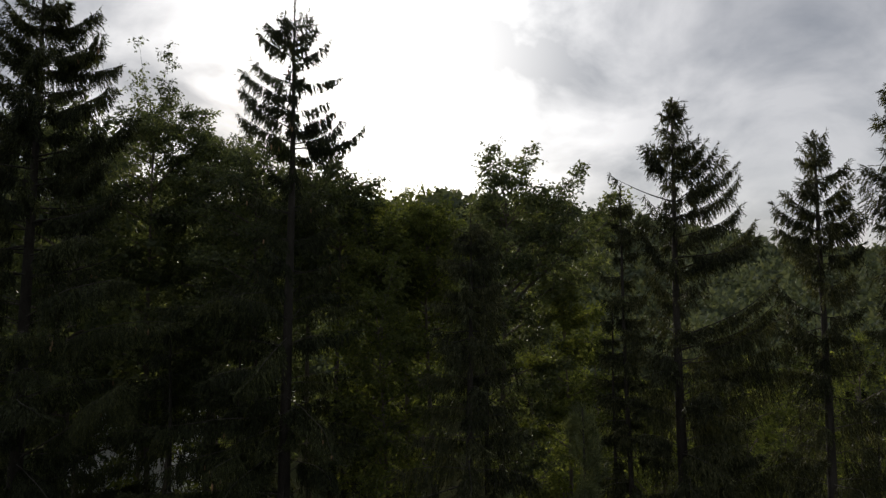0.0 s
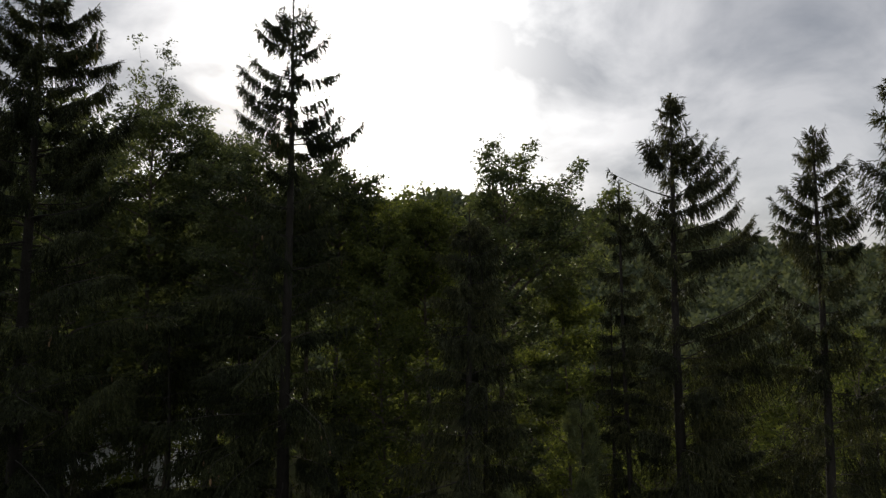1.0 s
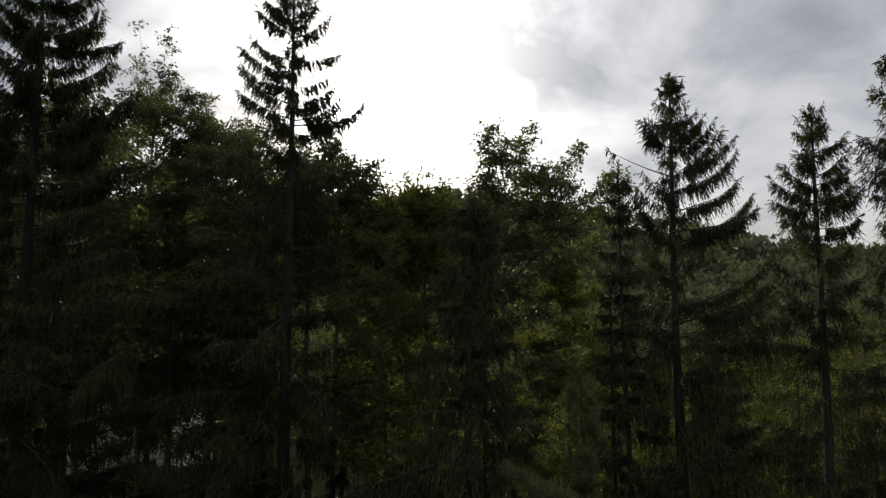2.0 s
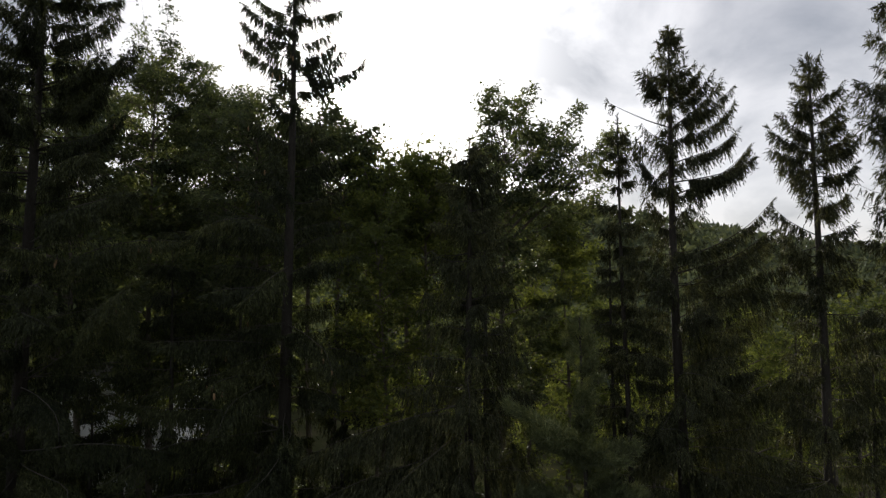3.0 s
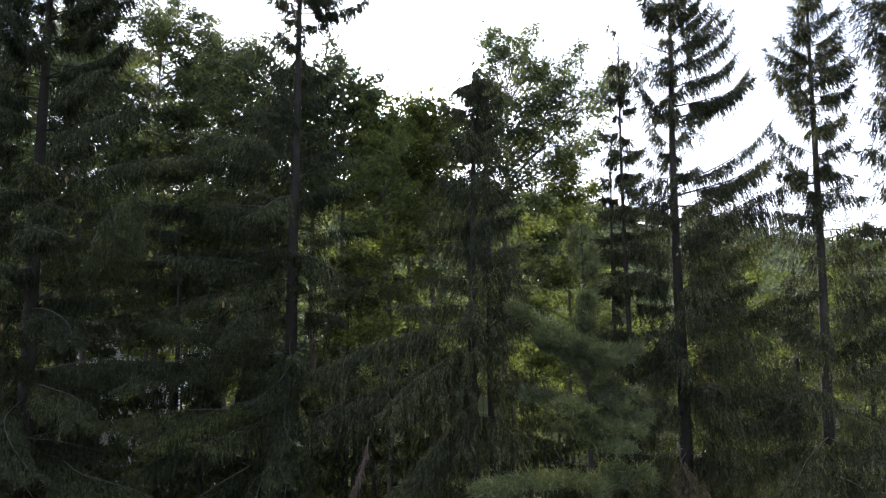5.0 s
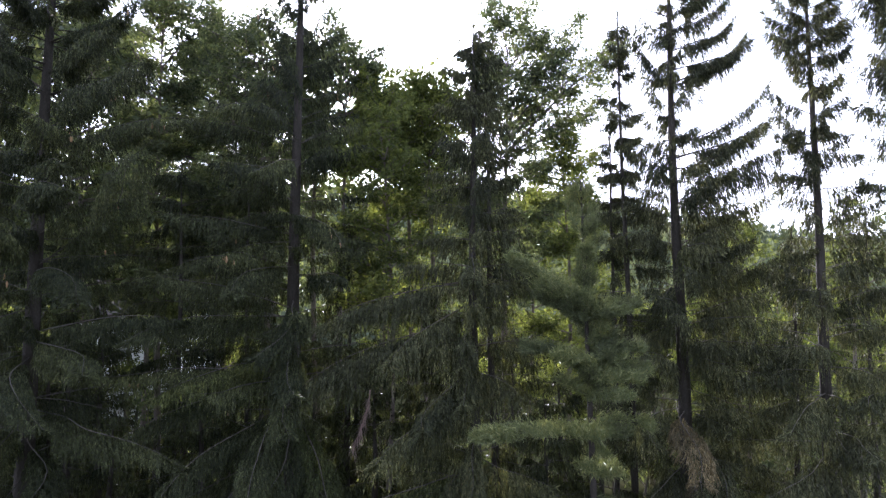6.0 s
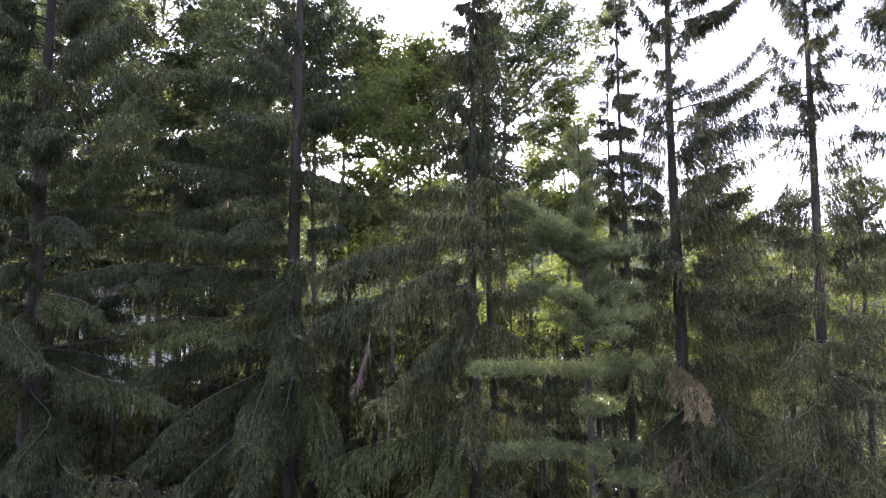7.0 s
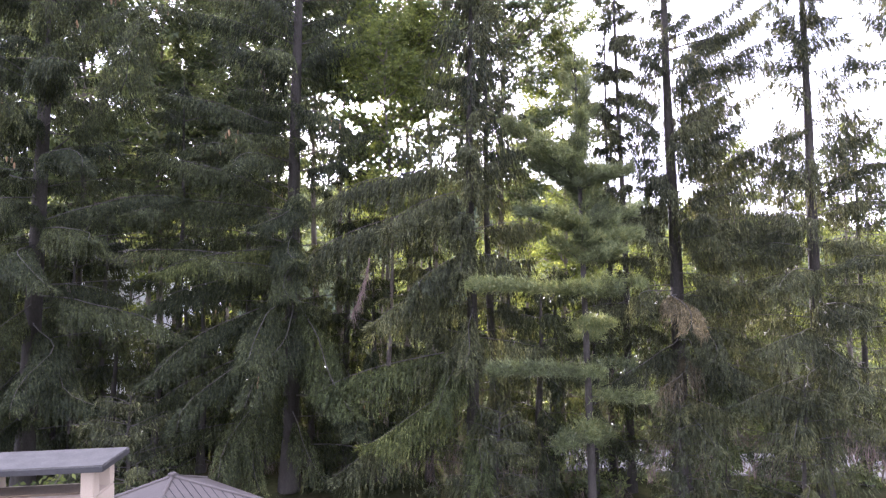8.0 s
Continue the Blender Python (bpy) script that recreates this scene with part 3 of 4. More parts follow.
LOWER_SLENDER = [
    (12.92, -84, 1.03, 0.75, 0.8, 0.7), (12.22, -96, 1.02, 0.9, 0.85, 0.8), (12.67, -79, 0.83, -0.13, 0.85, 0.6),
    (11.8, -81, 0.74, 0.69, 0.9, 0.7), (12.55, 110, 0.72, -0.25, 0.9, 1.0), (11.89, 108, 0.95, -0.05, 0.9, 1.0),
    (13.55, 105, 0.73, 0.4, 0.8, 1.0),
]
UPPER_POINTED = [
    (20.89, -80, 0.81, 0.41, 0.3, 1.0), (20.24, -96, 0.96, 0.66, 0.5, 1.0), (19.49, -90, 1.15, 0.67, 0.65, 1.1),
    (18.93, -101, 1.36, 0.88, 0.75, 1.0), (18.68, -94, 1.44, 0.74, 0.8, 0.9), (18.21, -98, 1.41, 0.9, 0.8, 1.0),
    (17.83, -99, 1.45, 0.71, 0.8, 1.0), (20.83, 91, 0.77, 0.26, 0.35, 1.0), (20.16, 91, 1.04, 0.53, 0.5, 1.1),
    (19.49, 81, 1.3, 0.29, 0.75, 0.9), (18.71, 88, 1.0, 0.38, 0.8, 0.7), (18.27, 80, 1.17, 0.61, 0.85, 1.0),
    (18.05, 82, 1.06, 0.51, 0.85, 0.8), (17.66, 78, 1.98, 0.52, 0.85, 1.1), (17.8, 89, 1.64, 0.58, 0.85, 0.9),
]
POINTED_FOOT, BROAD_FOOT, WEEPING_FOOT = (-4.55, 16.8, 0), (-11.55, 16.0, 0), (0.55, 15.2, 0)
LOWER_POINTED = reaching(POINTED_FOOT, [
    (8.1, -6.64, 13.3, 8.91, 1.5), (7.9, -7.55, 13.4, 7.62, 1.6), (6.9, -6.8, 13.6, 6.2, 1.4, 1), (6.3, -8.04, 13.6, 6.35, 1.3),
    (6.4, -8.05, 13.5, 4.85, 1.5), (5.6, -6.83, 12.9, 3.5, 1.6), (5.0, -5.7, 12.5, 2.5, 1.5), (5.4, -5.55, 12.4, 3.9, 1.2),
    (5.3, -3.55, 12.5, 3.3, 1.2), (4.2, -2.95, 12.6, 2.15, 1.5), (5.6, -2.55, 12.9, 2.85, 1.3, 1), (3.6, -4.6, 12.9, 1.6, 0.8),
    (6.9, -4.75, 12.9, 5.55, 1.1), (7.3, -3.5, 13.0, 6.3, 1.5), (8.4, -3.0, 13.6, 7.0, 1.4), (9.3, -5.3, 13.4, 8.7, 0.95),
    (10.2, -7.2, 14.2, 10.3, 0.95), (10.8, -3.2, 14.0, 9.8, 0.95), (10.1, -2.4, 15.6, 9.9, 0.9), (9.1, -2.2, 15.0, 8.8, 0.9), (12.2, -2.5, 15.9, 12.5, 0.7), (2.3, -3.5, 13.8, 0.9, 0.8), (2.5, -5.4, 13.7, 0.9, 0.8), (11.6, -6.4, 13.9, 11.6, 0.95), (12.4, -4.7, 13.7, 11.4, 0.95),
    (12.8, -7.3, 15.2, 13.2, 0.95), (13.6, -6.2, 14.6, 13.2, 0.95), (4.4, -7.2, 13.6, 2.2, 1.4),
    (3.2, -6.3, 13.2, 1.2, 1.3), (9.4, -7.4, 15.0, 9.3, 0.95),
])
UPPER_BROAD = [
    (21.31, 102, 1.12, 0.09, 0.55, 1.5), (20.62, 82, 1.54, 0.8, 0.65, 1.4), (20.13, 78, 1.38, 0.31, 0.75, 1.4),
    (19.67, 80, 1.94, 0.42, 0.75, 1.4), (20.68, -92, 1.07, 0.95, 0.65, 1.3), (20.27, -87, 1.28, 0.82, 0.75, 1.4),
    (19.76, -106, 1.06, 0.7, 0.75, 1.3), (20.91, 83, 0.65, 0.17, 0.6, 1.2),
]
LOWER_BROAD = reaching(BROAD_FOOT, [
    (7.6, -7.15, 13.4, 7.95, 1.5), (5.6, -7.15, 13.2, 4.75, 1.5), (9.3, -8.9, 12.9, 8.8, 1.7), (9.4, -6.05, 13.8, 11.7, 1.15),
    (11.8, -6.9, 13.9, 13.05, 1.15), (13.0, -6.8, 14.2, 14.0, 1.15), (10.9, -9.0, 13.2, 11.2, 1.15), (12.6, -9.6, 13.4, 12.7, 1.15),
    (14.4, -8.2, 14.3, 14.8, 1.15), (15.6, -8.7, 14.6, 16.2, 1.15), (14.2, -10.9, 12.9, 14.1, 1.15), (16.2, -10.3, 13.6, 16.3, 1.15),
    (10.2, -11.2, 12.3, 9.7, 1.15), (8.3, -11.3, 12.2, 7.2, 1.6), (7.0, -9.6, 12.4, 6.0, 1.7), (6.2, -11.9, 12.2, 4.9, 1.6),
    (4.9, -9.4, 12.5, 3.4, 1.6), (4.2, -8.0, 13.4, 2.6, 1.5), (3.8, -11.0, 12.4, 2.2, 1.5), (7.4, -8.5, 13.0, 6.7, 1.4),
    (11.4, -12.6, 12.6, 11.2, 1.15), (13.4, -13.2, 13.2, 13.6, 1.15), (17.2, -9.2, 15.0, 17.9, 1.15), (17.0, -12.4, 13.8, 17.4, 1.15),
    (16.6, -8.9, 15.4, 17.0, 1.15), (15.0, -12.2, 13.0, 15.1, 1.15), (9.0, -13.2, 12.8, 8.4, 1.6), (6.4, -13.6, 13.0, 5.6, 1.5),
    (18.4, -9.2, 15.2, 19.2, 1.1), (18.8, -12.6, 15.0, 19.6, 1.1), (19.2, -10.6, 14.4, 19.8, 1.1), (18.0, -10.2, 14.0, 18.4, 1.1),
    (17.6, -13.3, 15.2, 18.2, 1.1), (19.9, -9.6, 15.6, 20.6, 1.1), (19.9, -12.0, 15.4, 20.6, 1.1), (17.4, -8.6, 15.6, 18.3, 1.1),
    (3.4, -12.6, 12.9, 2.0, 1.5), (5.4, -11.0, 12.6, 3.8, 1.6), (6.6, -11.4, 12.8, 5.5, 1.5), (4.6, -11.9, 13.0, 3.2, 1.4), (2.4, -11.6, 13.2, 1.2, 1.3), (2.6, -10.4, 13.2, 1.4, 1.4),
])
EDGE_BOUGHS = [
    (15.04, -92, 1.62, 0.96, 0.4, 0.6), (13.54, -100, 1.5, 0.71, 0.7, 0.9), (12.7, -104, 1.89, 0.75, 0.85, 1.2),
    (12.06, -82, 1.68, 0.7, 0.9, 1.4), (11.54, -77, 1.34, 0.31, 0.9, 1.0), (15.83, -104, 1.41, 0.52, 0.4, 0.7),
    (10.78, -84, 1.54, 0.28, 0.9, 1.0), (17.6, -96, 0.95, 0.5, 0.5, 1.2), (17.0, -84, 1.0, 0.45, 0.5, 1.2), (16.5, -101, 0.9, 0.4, 0.6, 1.0),
    (15.2, -95, 1.15, 0.4, 0.7, 1.1), (14.4, -88, 1.2, 0.45, 0.7, 1.1),
]
WEEPING_BOUGHS = reaching(WEEPING_FOOT, [
    (8.9, -3.1, 13.6, 7.75, 1.5), (7.9, -3.6, 13.5, 6.4, 1.5), (5.9, -2.0, 13.1, 4.95, 1.4), (4.1, -2.85, 12.8, 3.25, 1.3, 1),
    (8.3, -1.6, 13.0, 7.1, 1.5), (6.6, -1.0, 12.9, 5.6, 1.4), (4.6, -0.1, 12.7, 3.0, 1.3, 1), (3.6, -1.4, 12.4, 2.1, 1.3, 1),
    (2.9, 0.6, 12.3, 1.5, 1.2, 1), (5.2, 0.9, 12.9, 3.9, 1.4), (7.2, 0.2, 13.3, 5.9, 1.4), (9.6, 0.3, 13.6, 8.7, 1.5), (3.2, -2.4, 12.7, 1.5, 1.4),
])
FRONT_GAPPED = [
    (5.44, -151, 3.77, -0.62, 2, 0.85), (4.84, 180, 2.9, -0.8, 1, 0.85), (4.25, -146, 3.5, -0.79, 1, 0.75),
    (3.95, -168, 3.37, -0.79, 2, 0.85), (3.51, 168, 2.76, -0.49, 3, 0.8), (2.77, -155, 3.63, -0.53, 1, 0.8),
    (2.47, -179, 3.1, -0.65, 3, 0.85), (1.89, -140, 3.81, -0.22, 1, 0.8), (6.79, 167, 2.15, 0.0, 1, 0.8),
    (7.4, 172, 1.31, 0.56, 1, 0.85),
]
FRONT_SLENDER = [
    (5.99, -136, 3.34, -0.25, 1, 0.85), (5.14, -165, 2.7, -0.12, 1, 0.8), (4.57, -141, 3.6, -0.44, 1, 0.85),
    (3.73, -163, 3.14, -0.26, 1, 0.85), (3.46, -138, 3.77, -0.46, 1, 0.8), (2.9, -151, 3.66, -0.36, 1, 0.85),
    (2.34, -168, 3.07, 0.02, 1, 0.85), (1.79, -134, 3.71, -0.08, 1, 0.85),
]

CURTAINS_GAPPED = [
    (10.85, 97, 3.13, 1.4, 0.95, 1.0), (9.69, 88, 3.2, 1.45, 0.95, 1.1), (10.69, 175, 1.61, 0.39, 1, 1.6), (9.46, 158, 1.83, 0.61, 1, 1.6),
    (8.08, 96, 3.12, 1.58, 1, 1.4), (7.78, 127, 2.0, 0.68, 1, 1.3), (6.87, 92, 3.31, 0.4, 1, 1.5), (6.19, 109, 2.79, 0.06, 1, 1.4),
    (8.77, -129, 1.76, -0.76, 1, 1.2), (7.63, -126, 1.72, -0.39, 1, 1.2), (5.37, 142, 2.15, 0.29, 1, 1.3), (4.62, 128, 2.13, -0.4, 1, 1.3),
    (11.39, -102, 1.41, 0.99, 0.9, 1.2), (9.95, 150, 1.6, 0.5, 1, 1.8), (9.1, 140, 1.9, 0.6, 1, 1.8), (8.5, 165, 1.4, 0.4, 1, 1.6),
    (9.6, -110, 1.5, 0.5, 0.95, 1.3), (10.4, -85, 1.3, 0.5, 0.95, 1.3),
]
CURTAINS_SLENDER = [
    (10.45, 107, 1.04, 0.65, 0.95, 0.9), (8.71, 106, 1.46, 0.72, 1, 1.1), (8.06, 109, 1.8, 0.65, 1, 1.4), (7.34, 138, 1.35, 0.29, 1, 1.2),
    (6.63, 122, 1.51, -0.13, 1, 1.4), (7.06, -103, 1.8, -0.3, 1, 1.3), (5.99, -119, 2.07, -0.33, 1, 1.3), (5.35, 150, 1.39, -0.24, 1, 1.2),
    (8.42, -81, 1.27, 0.56, 1, 1.1),
]

spruce("tall spruce with gaps between its ascending boughs", (6.05, 15.5, 0), (6.02, 15.5, 18.6), 0.40, 1.6, 3.2, limbs=UPPER_GAPPED + LOWER_GAPPED + FRONT_GAPPED + CURTAINS_GAPPED, skirt=2,
       quiet=((12.0, 16.6, 0.15), (8.5, 12.0, 0.6)), needles=NEEDLE_GREY, shoot=0.44, dead_low=0.8, keep=0.76, density=0.9, coarse=1.08)
spruce("slender spruce with thin weeping boughs", (9.25, 14.6, 0), (9.14, 14.6, 17.4), 0.34, 1.6, 2.9, limbs=UPPER_SLENDER + LOWER_SLENDER + FRONT_SLENDER + CURTAINS_SLENDER,
       quiet=((11.5, 16.3, 0.25), (8.0, 11.5, 0.6)), needles=NEEDLE_GREY, shoot=0.44, dead_low=0.8, keep=0.7, density=0.78)
spruce("tall pointed spruce hung with cones", POINTED_FOOT, (-4.13, 16.8, 22.0), 0.46, 1.2, 4.4, limbs=UPPER_POINTED + LOWER_POINTED,
       quiet=((16.5, 20.6, 0.15), (15.0, 16.5, 0.55), (12.9, 14.4, 0.7), (10.0, 12.4, 0.65)), cones=0.25, spacing=0.78, density=0.98, bare=(1.0, 8.5, 0.65), front=(1.0, 9.0, 0.15), skirt=12, coarse=1.15)
spruce("broad dark spruce with heavy boughs", BROAD_FOOT, (-10.72, 16.0, 22.9), 0.5, 1.2, 4.6, limbs=UPPER_BROAD + LOWER_BROAD, cones=0.15, density=0.9, spacing=0.74, bare=(1.0, 9.0, 0.65), front=(1.0, 9.0, 0.15), skirt=20, coarse=1.15)
spruce("tall spruce at the end of the row", (11.0, 13.4, 0), (10.9, 13.3, 20.0), 0.42, 1.6, 3.0, limbs=EDGE_BOUGHS, needles=NEEDLE_GREY, keep=0.5, density=0.75, coarse=1.15)
spruce("thin sparse spruce among taller trees", (5.0, 16.3, 0), (4.85, 16.3, 16.4), 0.2, 3.0, 1.5, needles=NEEDLE_GREY, keep=0.7, density=1.3, spacing=0.62, rise_top=0.25, rise_low=-0.3)
WEEPING = spruce("dark weeping spruce with long hanging twigs", WEEPING_FOOT, (0.72, 15.2, 15.6), 0.34, 1.2, 2.7, power=0.6, front=(1.0, 8.0, 0.4), limbs=WEEPING_BOUGHS, needles=NEEDLE_GREY, hang_top=0.8, shoot=0.52, rise_top=0.3, dead_low=1.0, spacing=0.68, density=1.05, skirt=8, coarse=1.15)

spruce("slim weeping spruce close beside another", (1.2, 15.7, 0), (1.05, 15.7, 14.4), 0.24, 2.0, 1.5, power=0.5, needles=NEEDLE_GREY, hang_top=0.9, shoot=0.52, rise_top=0.2, rise_low=-0.2, dead_low=2.0, spacing=0.9, per=4, density=1.0)
dry_spray(WEEPING, (-1.85, 13.5, 6.4), 1.3, -0.4)
spruce("thin bare spruce beside another", (4.62, 16.8, 0), (4.7, 16.8, 13.2), 0.16, 4.0, 1.2, needles=NEEDLE_GREY, keep=0.6, density=1.3, spacing=0.62, rise_top=0.2, rise_low=-0.3)

for words, x, y, tall, wide in (("thin shaded spruce between taller ones", 7.75, 16.7, 10.8, 1.5), ("thin shaded spruce between taller ones", 9.7, 16.8, 10.3, 1.6),
                                ("thin shaded spruce between taller ones", 11.7, 16.6, 10.6, 1.6)):
    spruce(words, (x, y, 0), (x + 0.1, y, tall), 0.18, 0.9, wide, power=0.5, spacing=0.5, per=4, hang_top=0.6, rise_top=0.4, rise_low=-0.2, shoot=0.42, density=0.5, keep=0.7, needles=NEEDLE_GREY, dead_low=0.8, coarse=1.4)["group"] = "thin shaded spruces"
for x, y, tall, wide, low in ((-9.7, 19.8, 4.5, 1.9, 0.5), (-9.2, 20.2, 13.0, 2.4, 6.6), (-6.8, 20.0, 13.0, 2.6, 0.6), (-12.8, 20.4, 12.0, 2.4, 0.6), (-15.6, 19.5, 12.0, 2.6, 0.6), (-4.9, 19.2, 7.5, 1.8, 0.5), (-3.2, 18.5, 10.8, 2.0, 0.6), (-1.1, 18.9, 7.2, 1.7, 0.6),
                              (-2.3, 17.5, 6.2, 1.7, 0.6), (-7.7, 18.4, 7.0, 1.2, 0.5), (-7.0, 22.2, 6.6, 1.8, 0.4), (-13.2, 22.6, 7.0, 1.7, 0.4), (-16.4, 22.0, 7.2, 1.9, 0.4), (-9.9, 22.3, 4.5, 1.8, 0.3), (-3.3, 20.4, 6.2, 1.6, 0.4), (-9.0, 18.1, 4.5, 1.5, 0.3), (-10.4, 18.3, 4.7, 1.5, 0.3), (-0.6, 17.5, 7.0, 1.6, 0.5), (1.7, 17.3, 7.4, 1.6, 0.5), (3.0, 17.0, 6.2, 1.5, 0.5), (-11.3, 19.3, 8.2, 1.35, 0.5), (-8.7, 19.4, 6.8, 0.95, 0.5), (-12.7, 18.9, 7.6, 1.1, 0.4), (-8.2, 20.6, 4.6, 1.6, 0.4), (-4.2, 18.0, 5.5, 1.6, 0.4), (-11.9, 18.6, 7.6, 1.6, 0.5), (-5.9, 18.7, 7.4, 1.5, 0.5), (-14.0, 18.0, 8.0, 1.8, 0.5), (2.3, 15.2, 5.8, 1.7, 0.6), (3.9, 16.0, 5.4, 1.6, 0.6)):
    spruce("dense dark spruce in the deep shade", (x, y, 0), (x + 0.1, y, tall), 0.24, low, wide, power=0.4, spacing=0.86, per=4, hang_top=0.9, rise_top=0.4, rise_low=-0.25, shoot=0.45, density=1.3, coarse=1.6)["group"] = "dark spruces in the shade"

for x, y, tall in ((-24.5, 32.0, 5.0), (-22.3, 31.4, 4.6), (-20.2, 31.8, 4.4), (-18.3, 31.2, 4.3), (-16.4, 31.7, 4.4), (-14.4, 31.3, 4.6), (-12.2, 31.8, 5.2)):
    spruce("low dense spruce in front of a house", (x, y, -0.6), (x + 0.1, y, tall - 0.6), 0.2, 0.2, 1.9, power=0.35, spacing=1.5, per=4, hang_top=0.9, rise_top=0.4, rise_low=-0.2, shoot=0.5, density=2.6, coarse=2.4)["group"] = "low spruces by the house"

YOUNG = (("young spruce with drooping fresh tips", 1.0, 13.2, 3.1, 1.9),
         ("young spruce with drooping fresh tips", 5.0, 13.0, 3.2, 1.7), ("young spruce with drooping fresh tips", 7.6, 12.7, 3.6, 1.8), ("young spruce with drooping fresh tips", -7.4, 13.4, 3.4, 2.2))
for words, x, y, tall, wide in YOUNG:
    spruce(words, (x, y, 0), (x + 0.1, y, tall), 0.10, 0.25, wide, power=0.6, spacing=0.36, per=5, hang_top=0.9, rise_top=0.5, rise_low=-0.05, shoot=0.30, density=0.6, coarse=1.0, needles=NEEDLE_GREY)["group"] = "young spruces"

PINE_BOUGHS = [
    (5.5, -115, 3.1, 0.15, 0.45, 1.3), (4.75, 178, 1.3, 0.1, 0.42, 1.2), (3.7, -113, 2.4, 0.15, 0.40, 1.7), (2.3, -142, 1.6, 0.15, 0.45, 1.0),
    (8.3, -112, 1.9, 0.9, 0.6, 1.5), (8.1, -130, 1.5, 0.6, 0.6, 1.2), (7.9, -95, 1.1, 0.5, 0.5, 1.2), (7.0, -100, 1.5, 0.4, 0.55, 1.3), (6.9, -140, 1.3, 0.3, 0.5, 1.2), (8.0, 100, 1.2, 0.3, 0.4, 1.2), (7.9, 140, 1.1, 0.3, 0.4, 1.1), (7.1, 105, 1.2, 0.25, 0.3, 1.2), (5.5, -165, 1.3, 0.12, 0.5, 1.3), (5.45, 140, 1.0, 0.1, 0.4, 1.0), (6.6, 100, 1.3, 0.2, 0.35, 0.9), (6.2, 160, 1.4, 0.2, 0.4, 1.0), (3.2, 130, 1.5, 0.0, 0.4, 0.8), (4.4, 20, 1.8, 0.2, 0.4, 0.8),
]
white_pine("young white pine with soft level needle pads", (3.2, 13.3, 0), (2.98, 13.2, 11.1), 0.18, PINE_BOUGHS)

# ---- broadleaf trees behind the row ----
LEADERS = [(h, az, r, up) for side in (-88, 88) for h, az, r, up in ((18.9, side, 0.58, 8.2), (18.6, side - 30, 0.62, 5.2), (18.4, side + 35, 0.75, 3.6), (18.9, side + 12, 0.50, 6.6))]
broadleaf("tall leafy tree with two upright leading shoots", (-11.45, 23.5, 0), 21.6, 9, 2.8, limbs=34, shoots=0, per_twig=56, extra=LEADERS)
broadleaf("leafy tree with a rounded dark crown", (-16.5, 26, 0), 22.0, 9, 3.8, limbs=24)
broadleaf("leafy tree with a rounded dark crown", (-9.2, 23.8, 0), 21.0, 9, 2.4, limbs=34, shoots=4, per_twig=50)
broadleaf("round leafy tree close behind a spruce", (-6.6, 21.5, 0), 19.7, 11, 2.4, limbs=32, per_twig=36)
broadleaf("round leafy tree close behind a spruce", (-5.0, 22.6, 0), 19.6, 12.7, 1.9, limbs=24, per_twig=36)
broadleaf("round leafy tree close behind a spruce", (-3.85, 21.8, 0), 18.9, 12.9, 1.8, limbs=30, per_twig=36)
broadleaf("leafy tree with light green foliage", (-0.5, 21.5, 0), 17.0, 11.0, 2.0, limbs=26, per_twig=32, mat=LEAF_LIGHT, shoots=5)
broadleaf("leafy tree with light green foliage", (-1.5, 22.8, 0), 17.3, 13.0, 2.1, limbs=26, per_twig=32, mat=LEAF_LIGHT, shoots=5)
broadleaf("leafy tree with a long limb reaching sideways", (1.9, 19.0, 0), 18.2, 8, 1.9, limbs=34, shoots=4, leaf=0.135, per_twig=50, spread=0.11,
          extra=((16.3, 330, 0.45, 4.6), (16.1, 75, 0.75, 2.9), (14.3, 92, 2.4, 1.45), (14.0, 76, 2.1, 1.55), (13.6, 104, 2.2, 1.2), (13.3, 98, 3.4, 1.08), (12.9, 105, 3.6, 0.98), (12.6, 90, 3.0, 0.75)))
broadleaf("slim light green tree among spruces", (-1.75, 17.3, 0), 13.9, 7.6, 1.45, limbs=26, per_twig=28, mat=LEAF_LIGHT, girth=0.16)

broadleaf("light green tree with the low sun behind it", (-2.1, 20.4, 0), 16.0, 12.8, 1.3, limbs=16, per_twig=28, shoots=5, mat=LEAF_LIGHT, girth=0.2)
broadleaf("half-grown light green tree behind the row", (-2.7, 24.6, 0), 13.3, 6.5, 2.3, limbs=16, per_twig=20, shoots=3, mat=LEAF_LIGHT, girth=0.2)
broadleaf("half-grown light green tree behind the row", (3.5, 25.0, 0), 13.4, 5.0, 2.3, limbs=18, per_twig=26, shoots=3, mat=LEAF_LIGHT, girth=0.2)
broadleaf("light green tree between two spruces", (3.9, 19.6, 0), 13.8, 4, 1.6, limbs=20, mat=LEAF_LIGHT, girth=0.2)

broadleaf("leafy tree behind the end of the row", (15.2, 22.3, 0), 11.4, 3, 2.2, limbs=20, twigs=16, per_twig=30, girth=0.2, mat=LEAF_LIGHT)
broadleaf("leafy tree behind the end of the row", (10.9, 22.0, 0), 11.1, 3, 1.9, limbs=18, twigs=16, per_twig=30, girth=0.2, mat=LEAF_LIGHT)

